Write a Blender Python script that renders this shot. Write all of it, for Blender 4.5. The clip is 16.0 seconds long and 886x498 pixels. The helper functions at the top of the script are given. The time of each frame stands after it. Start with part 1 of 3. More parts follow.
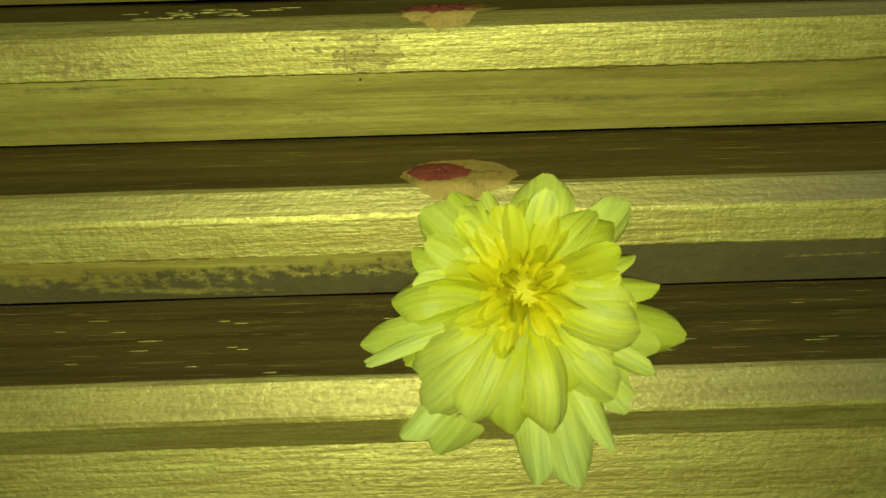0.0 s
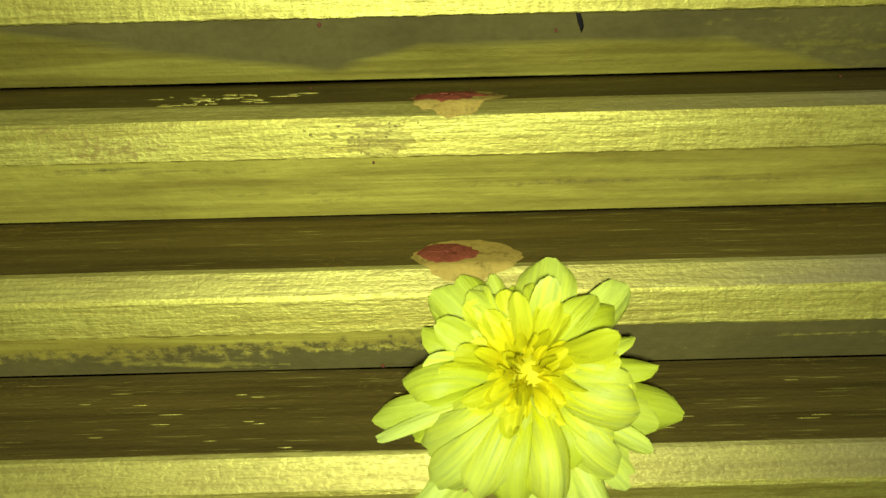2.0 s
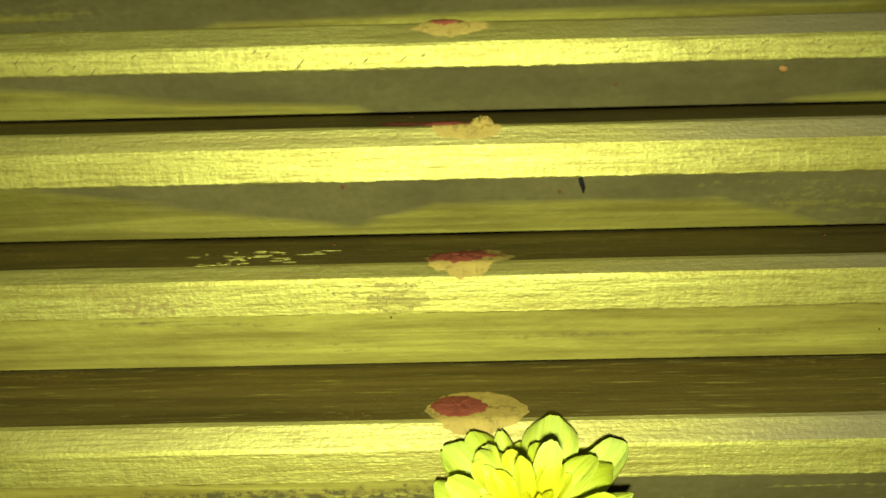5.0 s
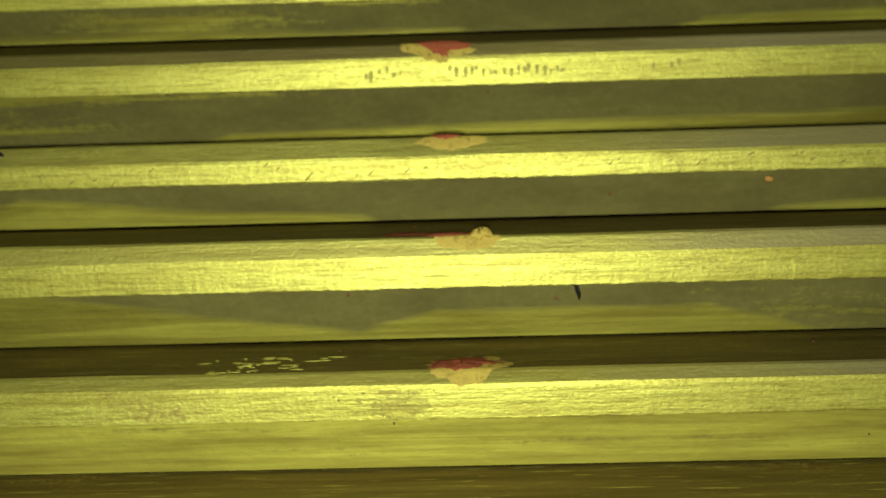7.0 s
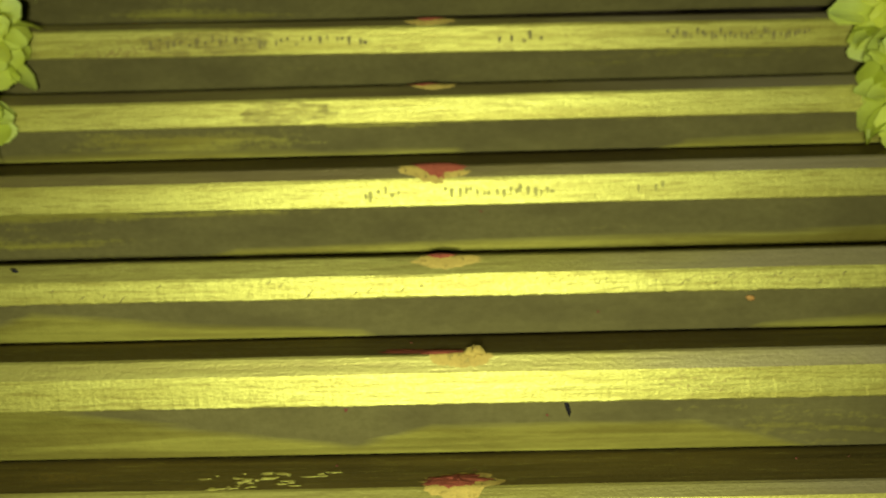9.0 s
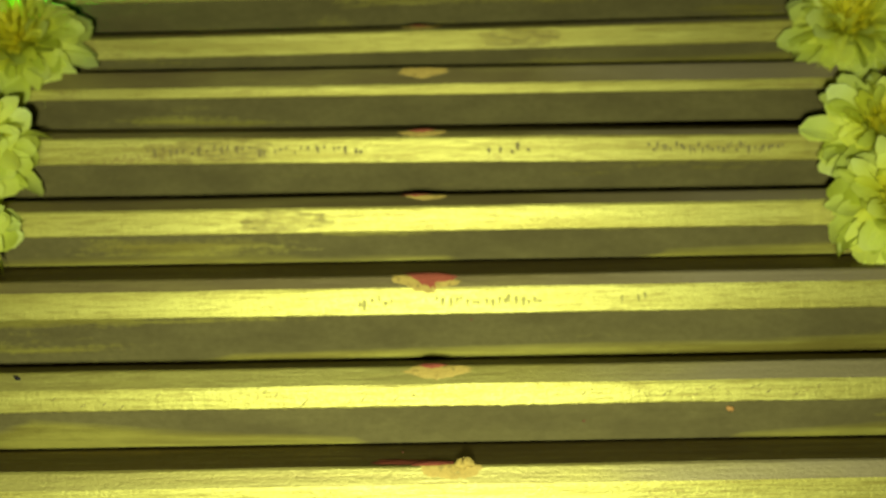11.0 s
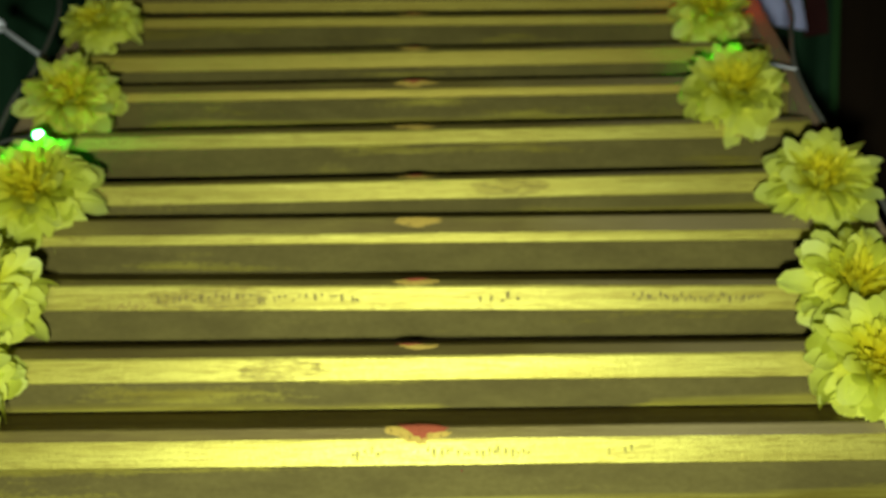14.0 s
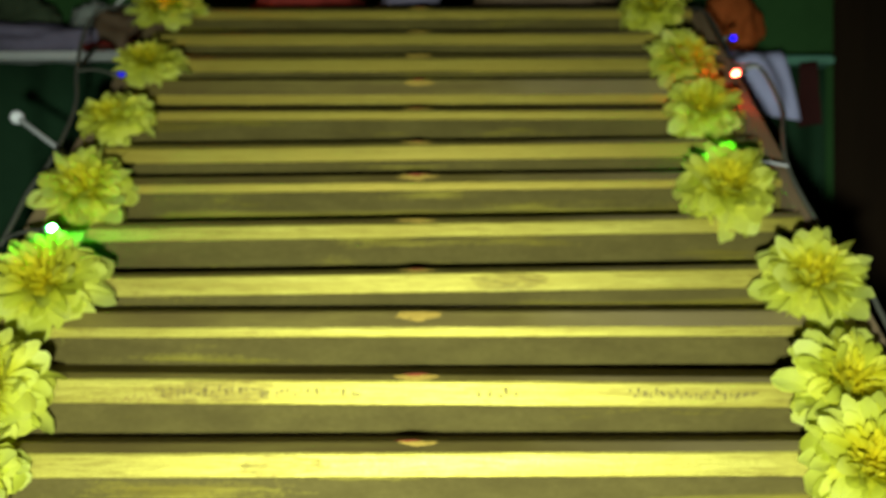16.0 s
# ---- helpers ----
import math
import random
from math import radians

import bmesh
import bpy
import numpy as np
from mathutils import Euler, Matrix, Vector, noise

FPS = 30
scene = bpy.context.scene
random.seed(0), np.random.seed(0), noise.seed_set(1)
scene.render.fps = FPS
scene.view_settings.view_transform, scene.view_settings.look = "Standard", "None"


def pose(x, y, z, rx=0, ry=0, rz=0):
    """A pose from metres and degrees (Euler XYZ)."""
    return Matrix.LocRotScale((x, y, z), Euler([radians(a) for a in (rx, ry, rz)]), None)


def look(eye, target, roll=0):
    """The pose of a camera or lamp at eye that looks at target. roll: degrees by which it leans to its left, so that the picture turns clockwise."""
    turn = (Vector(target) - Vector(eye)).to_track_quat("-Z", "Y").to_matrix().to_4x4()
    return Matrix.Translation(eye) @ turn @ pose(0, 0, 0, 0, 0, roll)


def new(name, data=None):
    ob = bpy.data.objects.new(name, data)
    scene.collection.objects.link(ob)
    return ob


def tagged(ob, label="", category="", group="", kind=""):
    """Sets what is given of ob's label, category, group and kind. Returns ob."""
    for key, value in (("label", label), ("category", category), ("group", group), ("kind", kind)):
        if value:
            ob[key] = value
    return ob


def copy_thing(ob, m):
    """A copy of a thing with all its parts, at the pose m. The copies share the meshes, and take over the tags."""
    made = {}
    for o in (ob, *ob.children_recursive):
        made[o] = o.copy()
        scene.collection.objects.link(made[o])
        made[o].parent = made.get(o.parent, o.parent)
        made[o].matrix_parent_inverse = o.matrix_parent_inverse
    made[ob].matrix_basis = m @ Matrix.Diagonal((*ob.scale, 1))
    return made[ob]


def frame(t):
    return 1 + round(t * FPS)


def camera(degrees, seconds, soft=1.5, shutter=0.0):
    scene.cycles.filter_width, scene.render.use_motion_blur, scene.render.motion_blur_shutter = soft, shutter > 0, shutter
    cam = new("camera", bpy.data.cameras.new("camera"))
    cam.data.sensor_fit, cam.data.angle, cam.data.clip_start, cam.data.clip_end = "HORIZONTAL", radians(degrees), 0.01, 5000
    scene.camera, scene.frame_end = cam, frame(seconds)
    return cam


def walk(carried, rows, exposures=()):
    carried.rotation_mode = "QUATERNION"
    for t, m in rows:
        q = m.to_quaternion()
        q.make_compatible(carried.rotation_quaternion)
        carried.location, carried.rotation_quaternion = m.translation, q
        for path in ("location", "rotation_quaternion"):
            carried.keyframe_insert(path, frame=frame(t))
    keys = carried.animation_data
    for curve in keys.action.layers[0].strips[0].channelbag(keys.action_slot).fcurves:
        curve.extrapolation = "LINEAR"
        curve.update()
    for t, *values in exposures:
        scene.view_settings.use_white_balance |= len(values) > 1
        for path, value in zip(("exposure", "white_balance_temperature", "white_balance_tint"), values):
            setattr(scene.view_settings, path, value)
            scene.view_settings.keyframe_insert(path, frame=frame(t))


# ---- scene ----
cam = camera(54.44, 16.0, soft=1.5)
cam.data.dof.use_dof, cam.data.dof.focus_distance, cam.data.dof.aperture_fstop = True, 0.235, 15.0
PATH = [
    (0.0, 0.0035, -0.083, 0.1954, -0.66, -33.41, 1.39), (0.5, 0.0035, -0.0837, 0.1979, -0.61, -32.89, 1.23),
    (1.0, 0.0033, -0.0842, 0.201, -0.54, -32.33, 1.15), (1.5, 0.003, -0.0852, 0.2057, -0.47, -31.71, 1.16),
    (2.0, 0.0025, -0.0861, 0.2111, -0.4, -31.02, 1.21), (2.5, 0.0026, -0.0867, 0.2157, -0.28, -30.28, 1.18),
    (3.0, 0.0032, -0.0873, 0.2203, -0.21, -29.45, 1.2), (3.5, 0.0037, -0.0889, 0.2249, -0.04, -28.64, 1.2),
    (4.0, 0.0033, -0.0903, 0.2304, 0.22, -27.77, 1.24), (6.5, 0.0074, -0.0961, 0.256, 1.27, -22.95, 1.97),
    (7.0, 0.0073, -0.0983, 0.2587, 1.21, -21.45, 1.89), (7.5, 0.0078, -0.1008, 0.263, 1.14, -19.91, 1.72),
    (8.0, 0.0079, -0.1032, 0.2676, 1.06, -18.41, 1.63), (8.5, 0.0084, -0.1051, 0.2706, 0.97, -17.11, 1.6),
    (9.0, 0.009, -0.1072, 0.2749, 0.9, -15.87, 1.53), (11.5, 0.0076, -0.1194, 0.3013, -0.25, -10.19, 0.78),
    (12.0, 0.0081, -0.1221, 0.3059, -0.17, -8.79, 0.54), (12.5, 0.0093, -0.124, 0.3086, -0.06, -7.59, 0.4),
    (13.0, 0.0101, -0.1257, 0.3109, 0.06, -6.55, 0.42), (13.5, 0.0103, -0.127, 0.3146, -0.05, -5.54, 0.49),
    (14.0, 0.0107, -0.1294, 0.3193, -0.29, -4.42, 0.55), (14.5, 0.0108, -0.1327, 0.3243, -0.45, -3.14, 0.57),
    (15.0, 0.0107, -0.1359, 0.3291, -0.42, -1.83, 0.48), (15.5, 0.0115, -0.1385, 0.3323, -0.25, -0.75, 0.27),
    (16.0, 0.013, -0.1406, 0.3344, -0.03, 0.18, 0.15)]
walk(cam, [(t, pose(x, y, z, 90 + pitch, 0, yaw) @ pose(0, 0, 0, 0, 0, -roll)) for t, x, y, z, yaw, pitch, roll in PATH],
     exposures=[(0.0, -0.74), (0.5, -0.68), (1.0, -0.44), (2.0, -0.20), (3.0, -0.16), (4.0, 0.18), (6.5, 0.06), (8.0, -0.08), (9.0, 0.17), (11.5, 0.52), (12.5, 0.68), (14.5, 0.84), (16.0, 1.28)])

# ---- light: a phone torch beside the camera's way, and a faint room ----
world = bpy.data.worlds.new("dim_room")
world.use_nodes = True
world.node_tree.nodes["Background"].inputs[0].default_value = (0.9, 0.95, 1.0, 1)
world.node_tree.nodes["Background"].inputs[1].default_value = 0.004
scene.world = world
torch_data = bpy.data.lights.new("phone_torch", "SPOT")
torch_data.spot_size, torch_data.spot_blend = radians(114), 1.0
torch_data.energy = 9.8
torch_data.shadow_soft_size = 0.012
torch_data.color = (0.89, 1.0, 0.92)
torch = new("phone_torch", torch_data)
torch.matrix_world = look((-0.004, -0.190, 0.268), (-0.002, 0.25, 0.184))

# ---- materials ----


def shader(name):
    m = bpy.data.materials.new(name)
    m.use_nodes = True
    t = m.node_tree
    return m, t.nodes, t.links, t.nodes["Principled BSDF"]


def mapped(nodes, links, scale, random_shift=True):
    co = nodes.new("ShaderNodeTexCoord")
    mp = nodes.new("ShaderNodeMapping")
    mp.inputs["Scale"].default_value = scale
    links.new(co.outputs["Object"], mp.inputs["Vector"])
    if random_shift:
        info = nodes.new("ShaderNodeObjectInfo")
        mul = nodes.new("ShaderNodeMath")
        mul.operation = "MULTIPLY"
        mul.inputs[1].default_value = 37.0
        links.new(info.outputs["Random"], mul.inputs[0])
        comb = nodes.new("ShaderNodeCombineXYZ")
        for k in range(3):
            links.new(mul.outputs[0], comb.inputs[k])
        links.new(comb.outputs[0], mp.inputs["Location"])
    return mp.outputs["Vector"]


def noise_of(nodes, links, vec, detail=4.0, rough=0.6, scale=1.0, distort=0.0):
    n = nodes.new("ShaderNodeTexNoise")
    n.inputs["Scale"].default_value = scale
    n.inputs["Detail"].default_value = detail
    n.inputs["Roughness"].default_value = rough
    n.inputs["Distortion"].default_value = distort
    links.new(vec, n.inputs["Vector"])
    return n.outputs["Fac"]


def ramp(nodes, links, fac, *stops):
    r = nodes.new("ShaderNodeValToRGB")
    el = r.color_ramp.elements
    while len(el) < len(stops):
        el.new(0.5)
    for e, (p, c) in zip(el, stops):
        e.position = p
        e.color = (c, c, c, 1) if isinstance(c, (int, float)) else (*c, 1)
    links.new(fac, r.inputs[0])
    return r.outputs["Color"]


def mix(nodes, links, fac, a, b, blend="MIX"):
    m = nodes.new("ShaderNodeMix")
    m.data_type = "RGBA"
    m.blend_type = blend
    for sock, v in ((m.inputs["Factor"], fac), (m.inputs["A"], a), (m.inputs["B"], b)):
        if isinstance(v, (int, float)):
            sock.default_value = v
        elif isinstance(v, tuple):
            sock.default_value = (*v, 1)
        else:
            links.new(v, sock)
    return m.outputs["Result"]


def bump(nodes, links, bsdf, heights, distance):
    last = None
    for h, strength in heights:
        b = nodes.new("ShaderNodeBump")
        b.inputs["Strength"].default_value = strength
        b.inputs["Distance"].default_value = distance
        links.new(h, b.inputs["Height"])
        if last is not None:
            links.new(last, b.inputs["Normal"])
        last = b.outputs["Normal"]
    links.new(last, bsdf.inputs["Normal"])


GOLD, GOLD_DEEP = (0.66, 0.605, 0.108), (0.42, 0.355, 0.048)
WOOD_BROWN = (0.13, 0.085, 0.035)


def gold_wood(name, kind):
    """Gold paint on planed wood. kind: front (thick paint), dull (browner paint), chamfer (thinner, bare towards one
    end), worn_chamfer (rubbed to the brown wood) or tread (darker, browner and less metallic).
    """
    m, n, l, b = shader(name)
    streak = noise_of(n, l, mapped(n, l, (7, 190, 190)), 7, 0.68)
    fine = noise_of(n, l, mapped(n, l, (60, 900, 900)), 3, 0.6)
    broad = noise_of(n, l, mapped(n, l, (14, 40, 40)), 3, 0.5)
    across = noise_of(n, l, mapped(n, l, (300, 40, 40)), 3, 0.6)
    speck = noise_of(n, l, mapped(n, l, (600, 900, 900)), 3, 0.6)
    col = mix(n, l, ramp(n, l, streak, (0.32, 0.0), (0.62, 1.0)), GOLD_DEEP, GOLD)
    col = mix(n, l, ramp(n, l, broad, (0.35, 0.4), (0.7, 0.0)), col, GOLD_DEEP)
    col = mix(n, l, ramp(n, l, fine, (0.36, 0.62), (0.50, 0.0)), col, (0.29, 0.225, 0.028))
    glitter = noise_of(n, l, mapped(n, l, (900, 2600, 2600)), 2, 0.6)
    col = mix(n, l, ramp(n, l, glitter, (0.36, 0.6), (0.54, 0.0)), col, (0.36, 0.30, 0.045))
    if kind == "dull":
        col = mix(n, l, ramp(n, l, broad, (0.3, 0.65), (0.7, 0.35)), col, (0.60, 0.455, 0.07))
    worn = ramp(n, l, mix(n, l, 0.45, broad, speck), (0.60, 0.0), (0.68, 0.75))
    metal, rough = 0.70, (0.47, 0.62)
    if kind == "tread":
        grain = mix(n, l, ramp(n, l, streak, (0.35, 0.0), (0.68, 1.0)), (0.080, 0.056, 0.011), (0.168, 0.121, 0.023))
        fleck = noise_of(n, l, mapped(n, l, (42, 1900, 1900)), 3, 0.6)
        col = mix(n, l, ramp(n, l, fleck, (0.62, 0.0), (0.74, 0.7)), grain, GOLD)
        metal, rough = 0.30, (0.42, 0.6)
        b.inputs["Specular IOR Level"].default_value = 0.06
    if kind in ("chamfer", "worn_chamfer"):
        co = n.new("ShaderNodeTexCoord")
        sep = n.new("ShaderNodeSeparateXYZ")
        l.new(co.outputs["Object"], sep.inputs[0])
        add = n.new("ShaderNodeMath")
        add.operation = "MULTIPLY_ADD"
        add.inputs[1].default_value = 0.16
        l.new(broad, add.inputs[0])
        l.new(sep.outputs["X"], add.inputs[2])
        bare = ramp(n, l, add.outputs[0], (0.13, 0.0), (0.22, 0.85))
        wood = mix(n, l, streak, (0.19, 0.148, 0.055), (0.33, 0.262, 0.103))
        col = mix(n, l, ramp(n, l, fine, (0.4, 0.15), (0.7, 0.0)), col, (0.24, 0.20, 0.05))
        col = mix(n, l, ramp(n, l, broad, (0.3, 0.55), (0.7, 0.25)), col, (0.29, 0.235, 0.045))
        if kind == "worn_chamfer":
            rubbed = ramp(n, l, mix(n, l, 0.5, streak, broad), (0.36, 0.95), (0.66, 0.55))
            col = mix(n, l, rubbed, col, (0.155, 0.112, 0.030))
        col = mix(n, l, bare, col, wood)
        metal = 0.6
        worn = mix(n, l, 1.0, worn, bare, "LIGHTEN")
    else:
        col = mix(n, l, worn, col, (0.27, 0.185, 0.030))
    l.new(col, b.inputs["Base Color"])
    l.new(ramp(n, l, worn, (0.0, metal), (1.0, 0.45)), b.inputs["Metallic"])
    l.new(ramp(n, l, speck, (0.3, rough[0]), (0.7, rough[1])), b.inputs["Roughness"])
    bump(n, l, b, ((streak, 0.35), (fine, 0.40), (across, 0.012), (speck, 0.40)), 0.0005)
    return m


def hardboard(name, cover, seed, swipes=(), foot=0.0):
    """Grey-brown hardboard with loose strokes of gold paint; cover: how much of it the paint hides;
    swipes: broad brush marks from x0 to x1 that rise h0 over the board's foot at x0 and h1 at x1."""
    m, n, l, b = shader(name)
    fibre = noise_of(n, l, mapped(n, l, (300, 420, 420)), 5, 0.7)
    blotch = noise_of(n, l, mapped(n, l, (22, 60, 60)), 4, 0.6)
    board = mix(n, l, fibre, (0.080, 0.065, 0.016), (0.146, 0.122, 0.034))
    board = mix(n, l, ramp(n, l, blotch, (0.34, 0.5), (0.60, 0.0)), board, (0.062, 0.049, 0.015))
    vec = mapped(n, l, (6, 85, 85), False)
    vec.node.inputs["Location"].default_value = (seed * 3.7, seed * 1.3, seed * 2.1)
    stroke = noise_of(n, l, vec, 6, 0.62, 1.0, 0.4)
    paint = ramp(n, l, mix(n, l, 0.18, stroke, fibre), (0.64 - 0.36 * cover, 0.0), (0.72 - 0.36 * cover, 0.85))
    if swipes:
        co = n.new("ShaderNodeTexCoord")
        sep = n.new("ShaderNodeSeparateXYZ")
        l.new(co.outputs["Object"], sep.inputs[0])

        def math_of(op, a, b):
            q = n.new("ShaderNodeMath")
            q.operation = op
            for sock, v in ((q.inputs[0], a), (q.inputs[1], b)):
                if isinstance(v, (int, float)):
                    sock.default_value = v
                else:
                    l.new(v, sock)
            return q.outputs[0]

        ragged = math_of("MULTIPLY", math_of("SUBTRACT", stroke, 0.5), 0.010)
        for x0, x1, h0, h1, *upper in swipes:
            rise = math_of("ADD", math_of("MULTIPLY", math_of("SUBTRACT", sep.outputs["X"], x0), (h1 - h0) / (x1 - x0)), foot + h0)
            over = math_of("SUBTRACT", sep.outputs["Z"], rise) if upper else math_of("SUBTRACT", rise, sep.outputs["Z"])
            over = math_of("ADD", over, math_of("ADD", ragged, math_of("MULTIPLY", math_of("SUBTRACT", fibre, 0.5), 0.016)) if upper else ragged)
            inside = math_of("MINIMUM", math_of("SUBTRACT", sep.outputs["X"], x0), math_of("SUBTRACT", x1, sep.outputs["X"]))
            height = math_of("SUBTRACT", sep.outputs["Z"], foot)
            inside = math_of("ADD", math_of("SUBTRACT", math_of("MULTIPLY", inside, 0.30), height), math_of("MULTIPLY", ragged, 1.6))
            edge = math_of("MINIMUM", over, math_of("SUBTRACT", x1, sep.outputs["X"]) if upper else inside)
            mark = ramp(n, l, math_of("MULTIPLY", edge, 160.0), (0.0, 0.0), (0.5, 0.9))
            paint = mix(n, l, 1.0, paint, mark, "LIGHTEN")
    # paint colour gain: highest on riser 1, higher below riser 7, more with cover
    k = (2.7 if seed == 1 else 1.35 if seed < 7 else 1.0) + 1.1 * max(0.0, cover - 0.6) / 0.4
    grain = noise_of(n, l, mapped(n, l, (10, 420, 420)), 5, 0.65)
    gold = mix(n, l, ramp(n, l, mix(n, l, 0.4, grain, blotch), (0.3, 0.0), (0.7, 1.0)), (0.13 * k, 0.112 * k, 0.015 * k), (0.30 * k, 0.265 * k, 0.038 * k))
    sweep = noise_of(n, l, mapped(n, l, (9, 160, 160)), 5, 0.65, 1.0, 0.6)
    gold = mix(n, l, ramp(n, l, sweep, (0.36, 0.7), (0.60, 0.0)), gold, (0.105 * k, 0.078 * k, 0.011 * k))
    l.new(mix(n, l, paint, board, gold), b.inputs["Base Color"])
    l.new(ramp(n, l, paint, (0.0, 0.0), (1.0, 0.55)), b.inputs["Metallic"])
    l.new(ramp(n, l, fibre, (0.3, 0.5), (0.7, 0.7)), b.inputs["Roughness"])
    b.inputs["Specular IOR Level"].default_value = 0.0
    bump(n, l, b, ((fibre, 0.5), (stroke, 0.4), (grain, 0.4)), 0.0005)
    return m


def plain(name, color, rough=0.6, metal=0.0, scale=200, vary=0.35, bumpy=0.3, stretch=(1, 1, 1), dist=0.0005, gloss=0.12):
    m, n, l, b = shader(name)
    v = mapped(n, l, tuple(scale * s for s in stretch))
    a = noise_of(n, l, v, 4, 0.6)
    c = noise_of(n, l, mapped(n, l, tuple(scale * 0.13 * s for s in stretch)), 3, 0.5)
    dark = tuple(k * (1 - vary) for k in color)
    col = mix(n, l, a, dark, tuple(min(1, k * (1 + vary * 0.6)) for k in color))
    l.new(mix(n, l, ramp(n, l, c, (0.3, 0.5), (0.7, 0.0)), col, dark), b.inputs["Base Color"])
    b.inputs["Roughness"].default_value = rough
    b.inputs["Metallic"].default_value = metal
    b.inputs["Specular IOR Level"].default_value = gloss
    bump(n, l, b, ((a, bumpy),), dist)
    return m


def petal_material(name, root, tip, length, through_light=0.22, vein_depth=0.6):
    m, n, l, b = shader(name)
    co = n.new("ShaderNodeTexCoord")
    sep = n.new("ShaderNodeSeparateXYZ")
    l.new(co.outputs["Object"], sep.inputs[0])
    along = n.new("ShaderNodeMath")
    along.operation = "DIVIDE"
    along.inputs[1].default_value = length
    l.new(sep.outputs["Y"], along.inputs[0])
    vein = noise_of(n, l, mapped(n, l, (900, 45, 45)), 3, 0.6)
    spot = noise_of(n, l, mapped(n, l, (160, 160, 160)), 3, 0.6)
    col = mix(n, l, ramp(n, l, along.outputs[0], (0.25, 0.0), (0.95, 1.0)), root, tip)
    col = mix(n, l, ramp(n, l, vein, (0.35, vein_depth), (0.62, 0.0)), col, tuple(k * 0.66 for k in tip))
    col = mix(n, l, ramp(n, l, spot, (0.3, 0.2), (0.6, 0.0)), col, tuple(k * 0.8 for k in root))
    info = n.new("ShaderNodeObjectInfo")
    col = mix(n, l, ramp(n, l, info.outputs["Random"], (0.0, 0.75), (0.7, 0.0)), col, tuple(k * f for k, f in zip(root, (0.62, 0.70, 0.9))))
    l.new(col, b.inputs["Base Color"])
    b.inputs["Roughness"].default_value = 0.5
    b.inputs["Specular IOR Level"].default_value = 0.2
    thin = n.new("ShaderNodeBsdfTranslucent")
    l.new(col, thin.inputs["Color"])
    both = n.new("ShaderNodeMixShader")
    both.inputs[0].default_value = through_light
    l.new(b.outputs[0], both.inputs[1])
    l.new(thin.outputs[0], both.inputs[2])
    l.new(both.outputs[0], n["Material Output"].inputs["Surface"])
    bump(n, l, b, ((vein, 0.5), (spot, 0.4)), 0.0008)
    return m


def glow(name, color, strength):
    m, n, l, b = shader(name)
    b.inputs["Base Color"].default_value = (*color, 1)
    b.inputs["Emission Color"].default_value = (*color, 1)
    b.inputs["Emission Strength"].default_value = strength
    b.inputs["Roughness"].default_value = 0.2
    return m


M_GOLD, M_TREAD, M_CHAMFER = gold_wood("gold_paint_on_wood", "front"), gold_wood("brown_tread", "tread"), gold_wood("thin_gold_paint", "chamfer")
M_DULL = gold_wood("dull_gold_paint", "dull")
M_RUBBED = gold_wood("rubbed_gold_paint", "worn_chamfer")
M_SIDE = plain("tan_wood", (0.27, 0.19, 0.10), 0.6, 0, 260, 0.4, 0.4, (1, 0.08, 0.08))
M_TURMERIC = plain("turmeric_paste", (0.47, 0.325, 0.055), 0.75, 0, 900, 0.3, 0.5)
n, l = M_TURMERIC.node_tree.nodes, M_TURMERIC.node_tree.links
l.new(ramp(n, l, noise_of(n, l, mapped(n, l, (330, 330, 330)), 4, 0.65), (0.30, 0.45), (0.48, 1.0)), n["Principled BSDF"].inputs["Alpha"])
M_KUMKUM = plain("red_kumkum_powder", (0.33, 0.080, 0.030), 0.8, 0, 1300, 0.5, 0.8)
M_SPECK = plain("red_speck", (0.17, 0.05, 0.022), 0.8, 0, 1300)
M_INK = plain("dark_print", (0.27, 0.22, 0.05), 0.6, 0, 1500, 0.5)
M_FAINT = plain("faded_print", (0.43, 0.38, 0.075), 0.6, 0.3, 1500, 0.5)
M_BLACK = plain("black_sliver", (0.012, 0.010, 0.008), 0.6)
M_CABLE = plain("dark_green_cable", (0.10, 0.10, 0.075), 0.45, 0, 500, 0.3, 0.2)
M_OUTER = petal_material("petal_pale", (0.68, 0.68, 0.006), (0.62, 0.72, 0.120), 0.034, 0.06, 0.75)
M_MID = petal_material("petal_yellow", (0.75, 0.68, 0.006), (0.68, 0.73, 0.040), 0.022, 0.12, 0.4)
M_INNER = petal_material("petal_deep_yellow", (0.80, 0.68, 0.005), (0.78, 0.75, 0.012), 0.014, 0.16, 0.35)
M_SOFT = (petal_material("pale_petal_outer", (0.82, 0.80, 0.03), (0.77, 0.86, 0.20), 0.026, 0.5, 0.15), petal_material("pale_petal_mid", (0.84, 0.78, 0.02), (0.80, 0.85, 0.12), 0.02, 0.5, 0.15),
          petal_material("pale_petal_inner", (0.88, 0.76, 0.012), (0.86, 0.82, 0.05), 0.014, 0.5, 0.15))
M_CORE = plain("flower_heart", (0.82, 0.73, 0.020), 0.6, 0, 900, 0.4, 0.6)
M_SEPAL = plain("green_sepal", (0.10, 0.16, 0.04), 0.6, 0, 400)

# ---- mesh helpers ----


def mesh_object(name, verts, faces, material, parent=None, smooth=False, label=""):
    me = bpy.data.meshes.new(name)
    me.from_pydata([tuple(v) for v in verts], [], faces)
    me.materials.append(material)
    if smooth:
        me.polygons.foreach_set("use_smooth", [True] * len(me.polygons))
    me.update()
    ob = new(name, me)
    if parent is not None:
        ob.parent = parent
    if label:
        tagged(ob, label)
    return ob


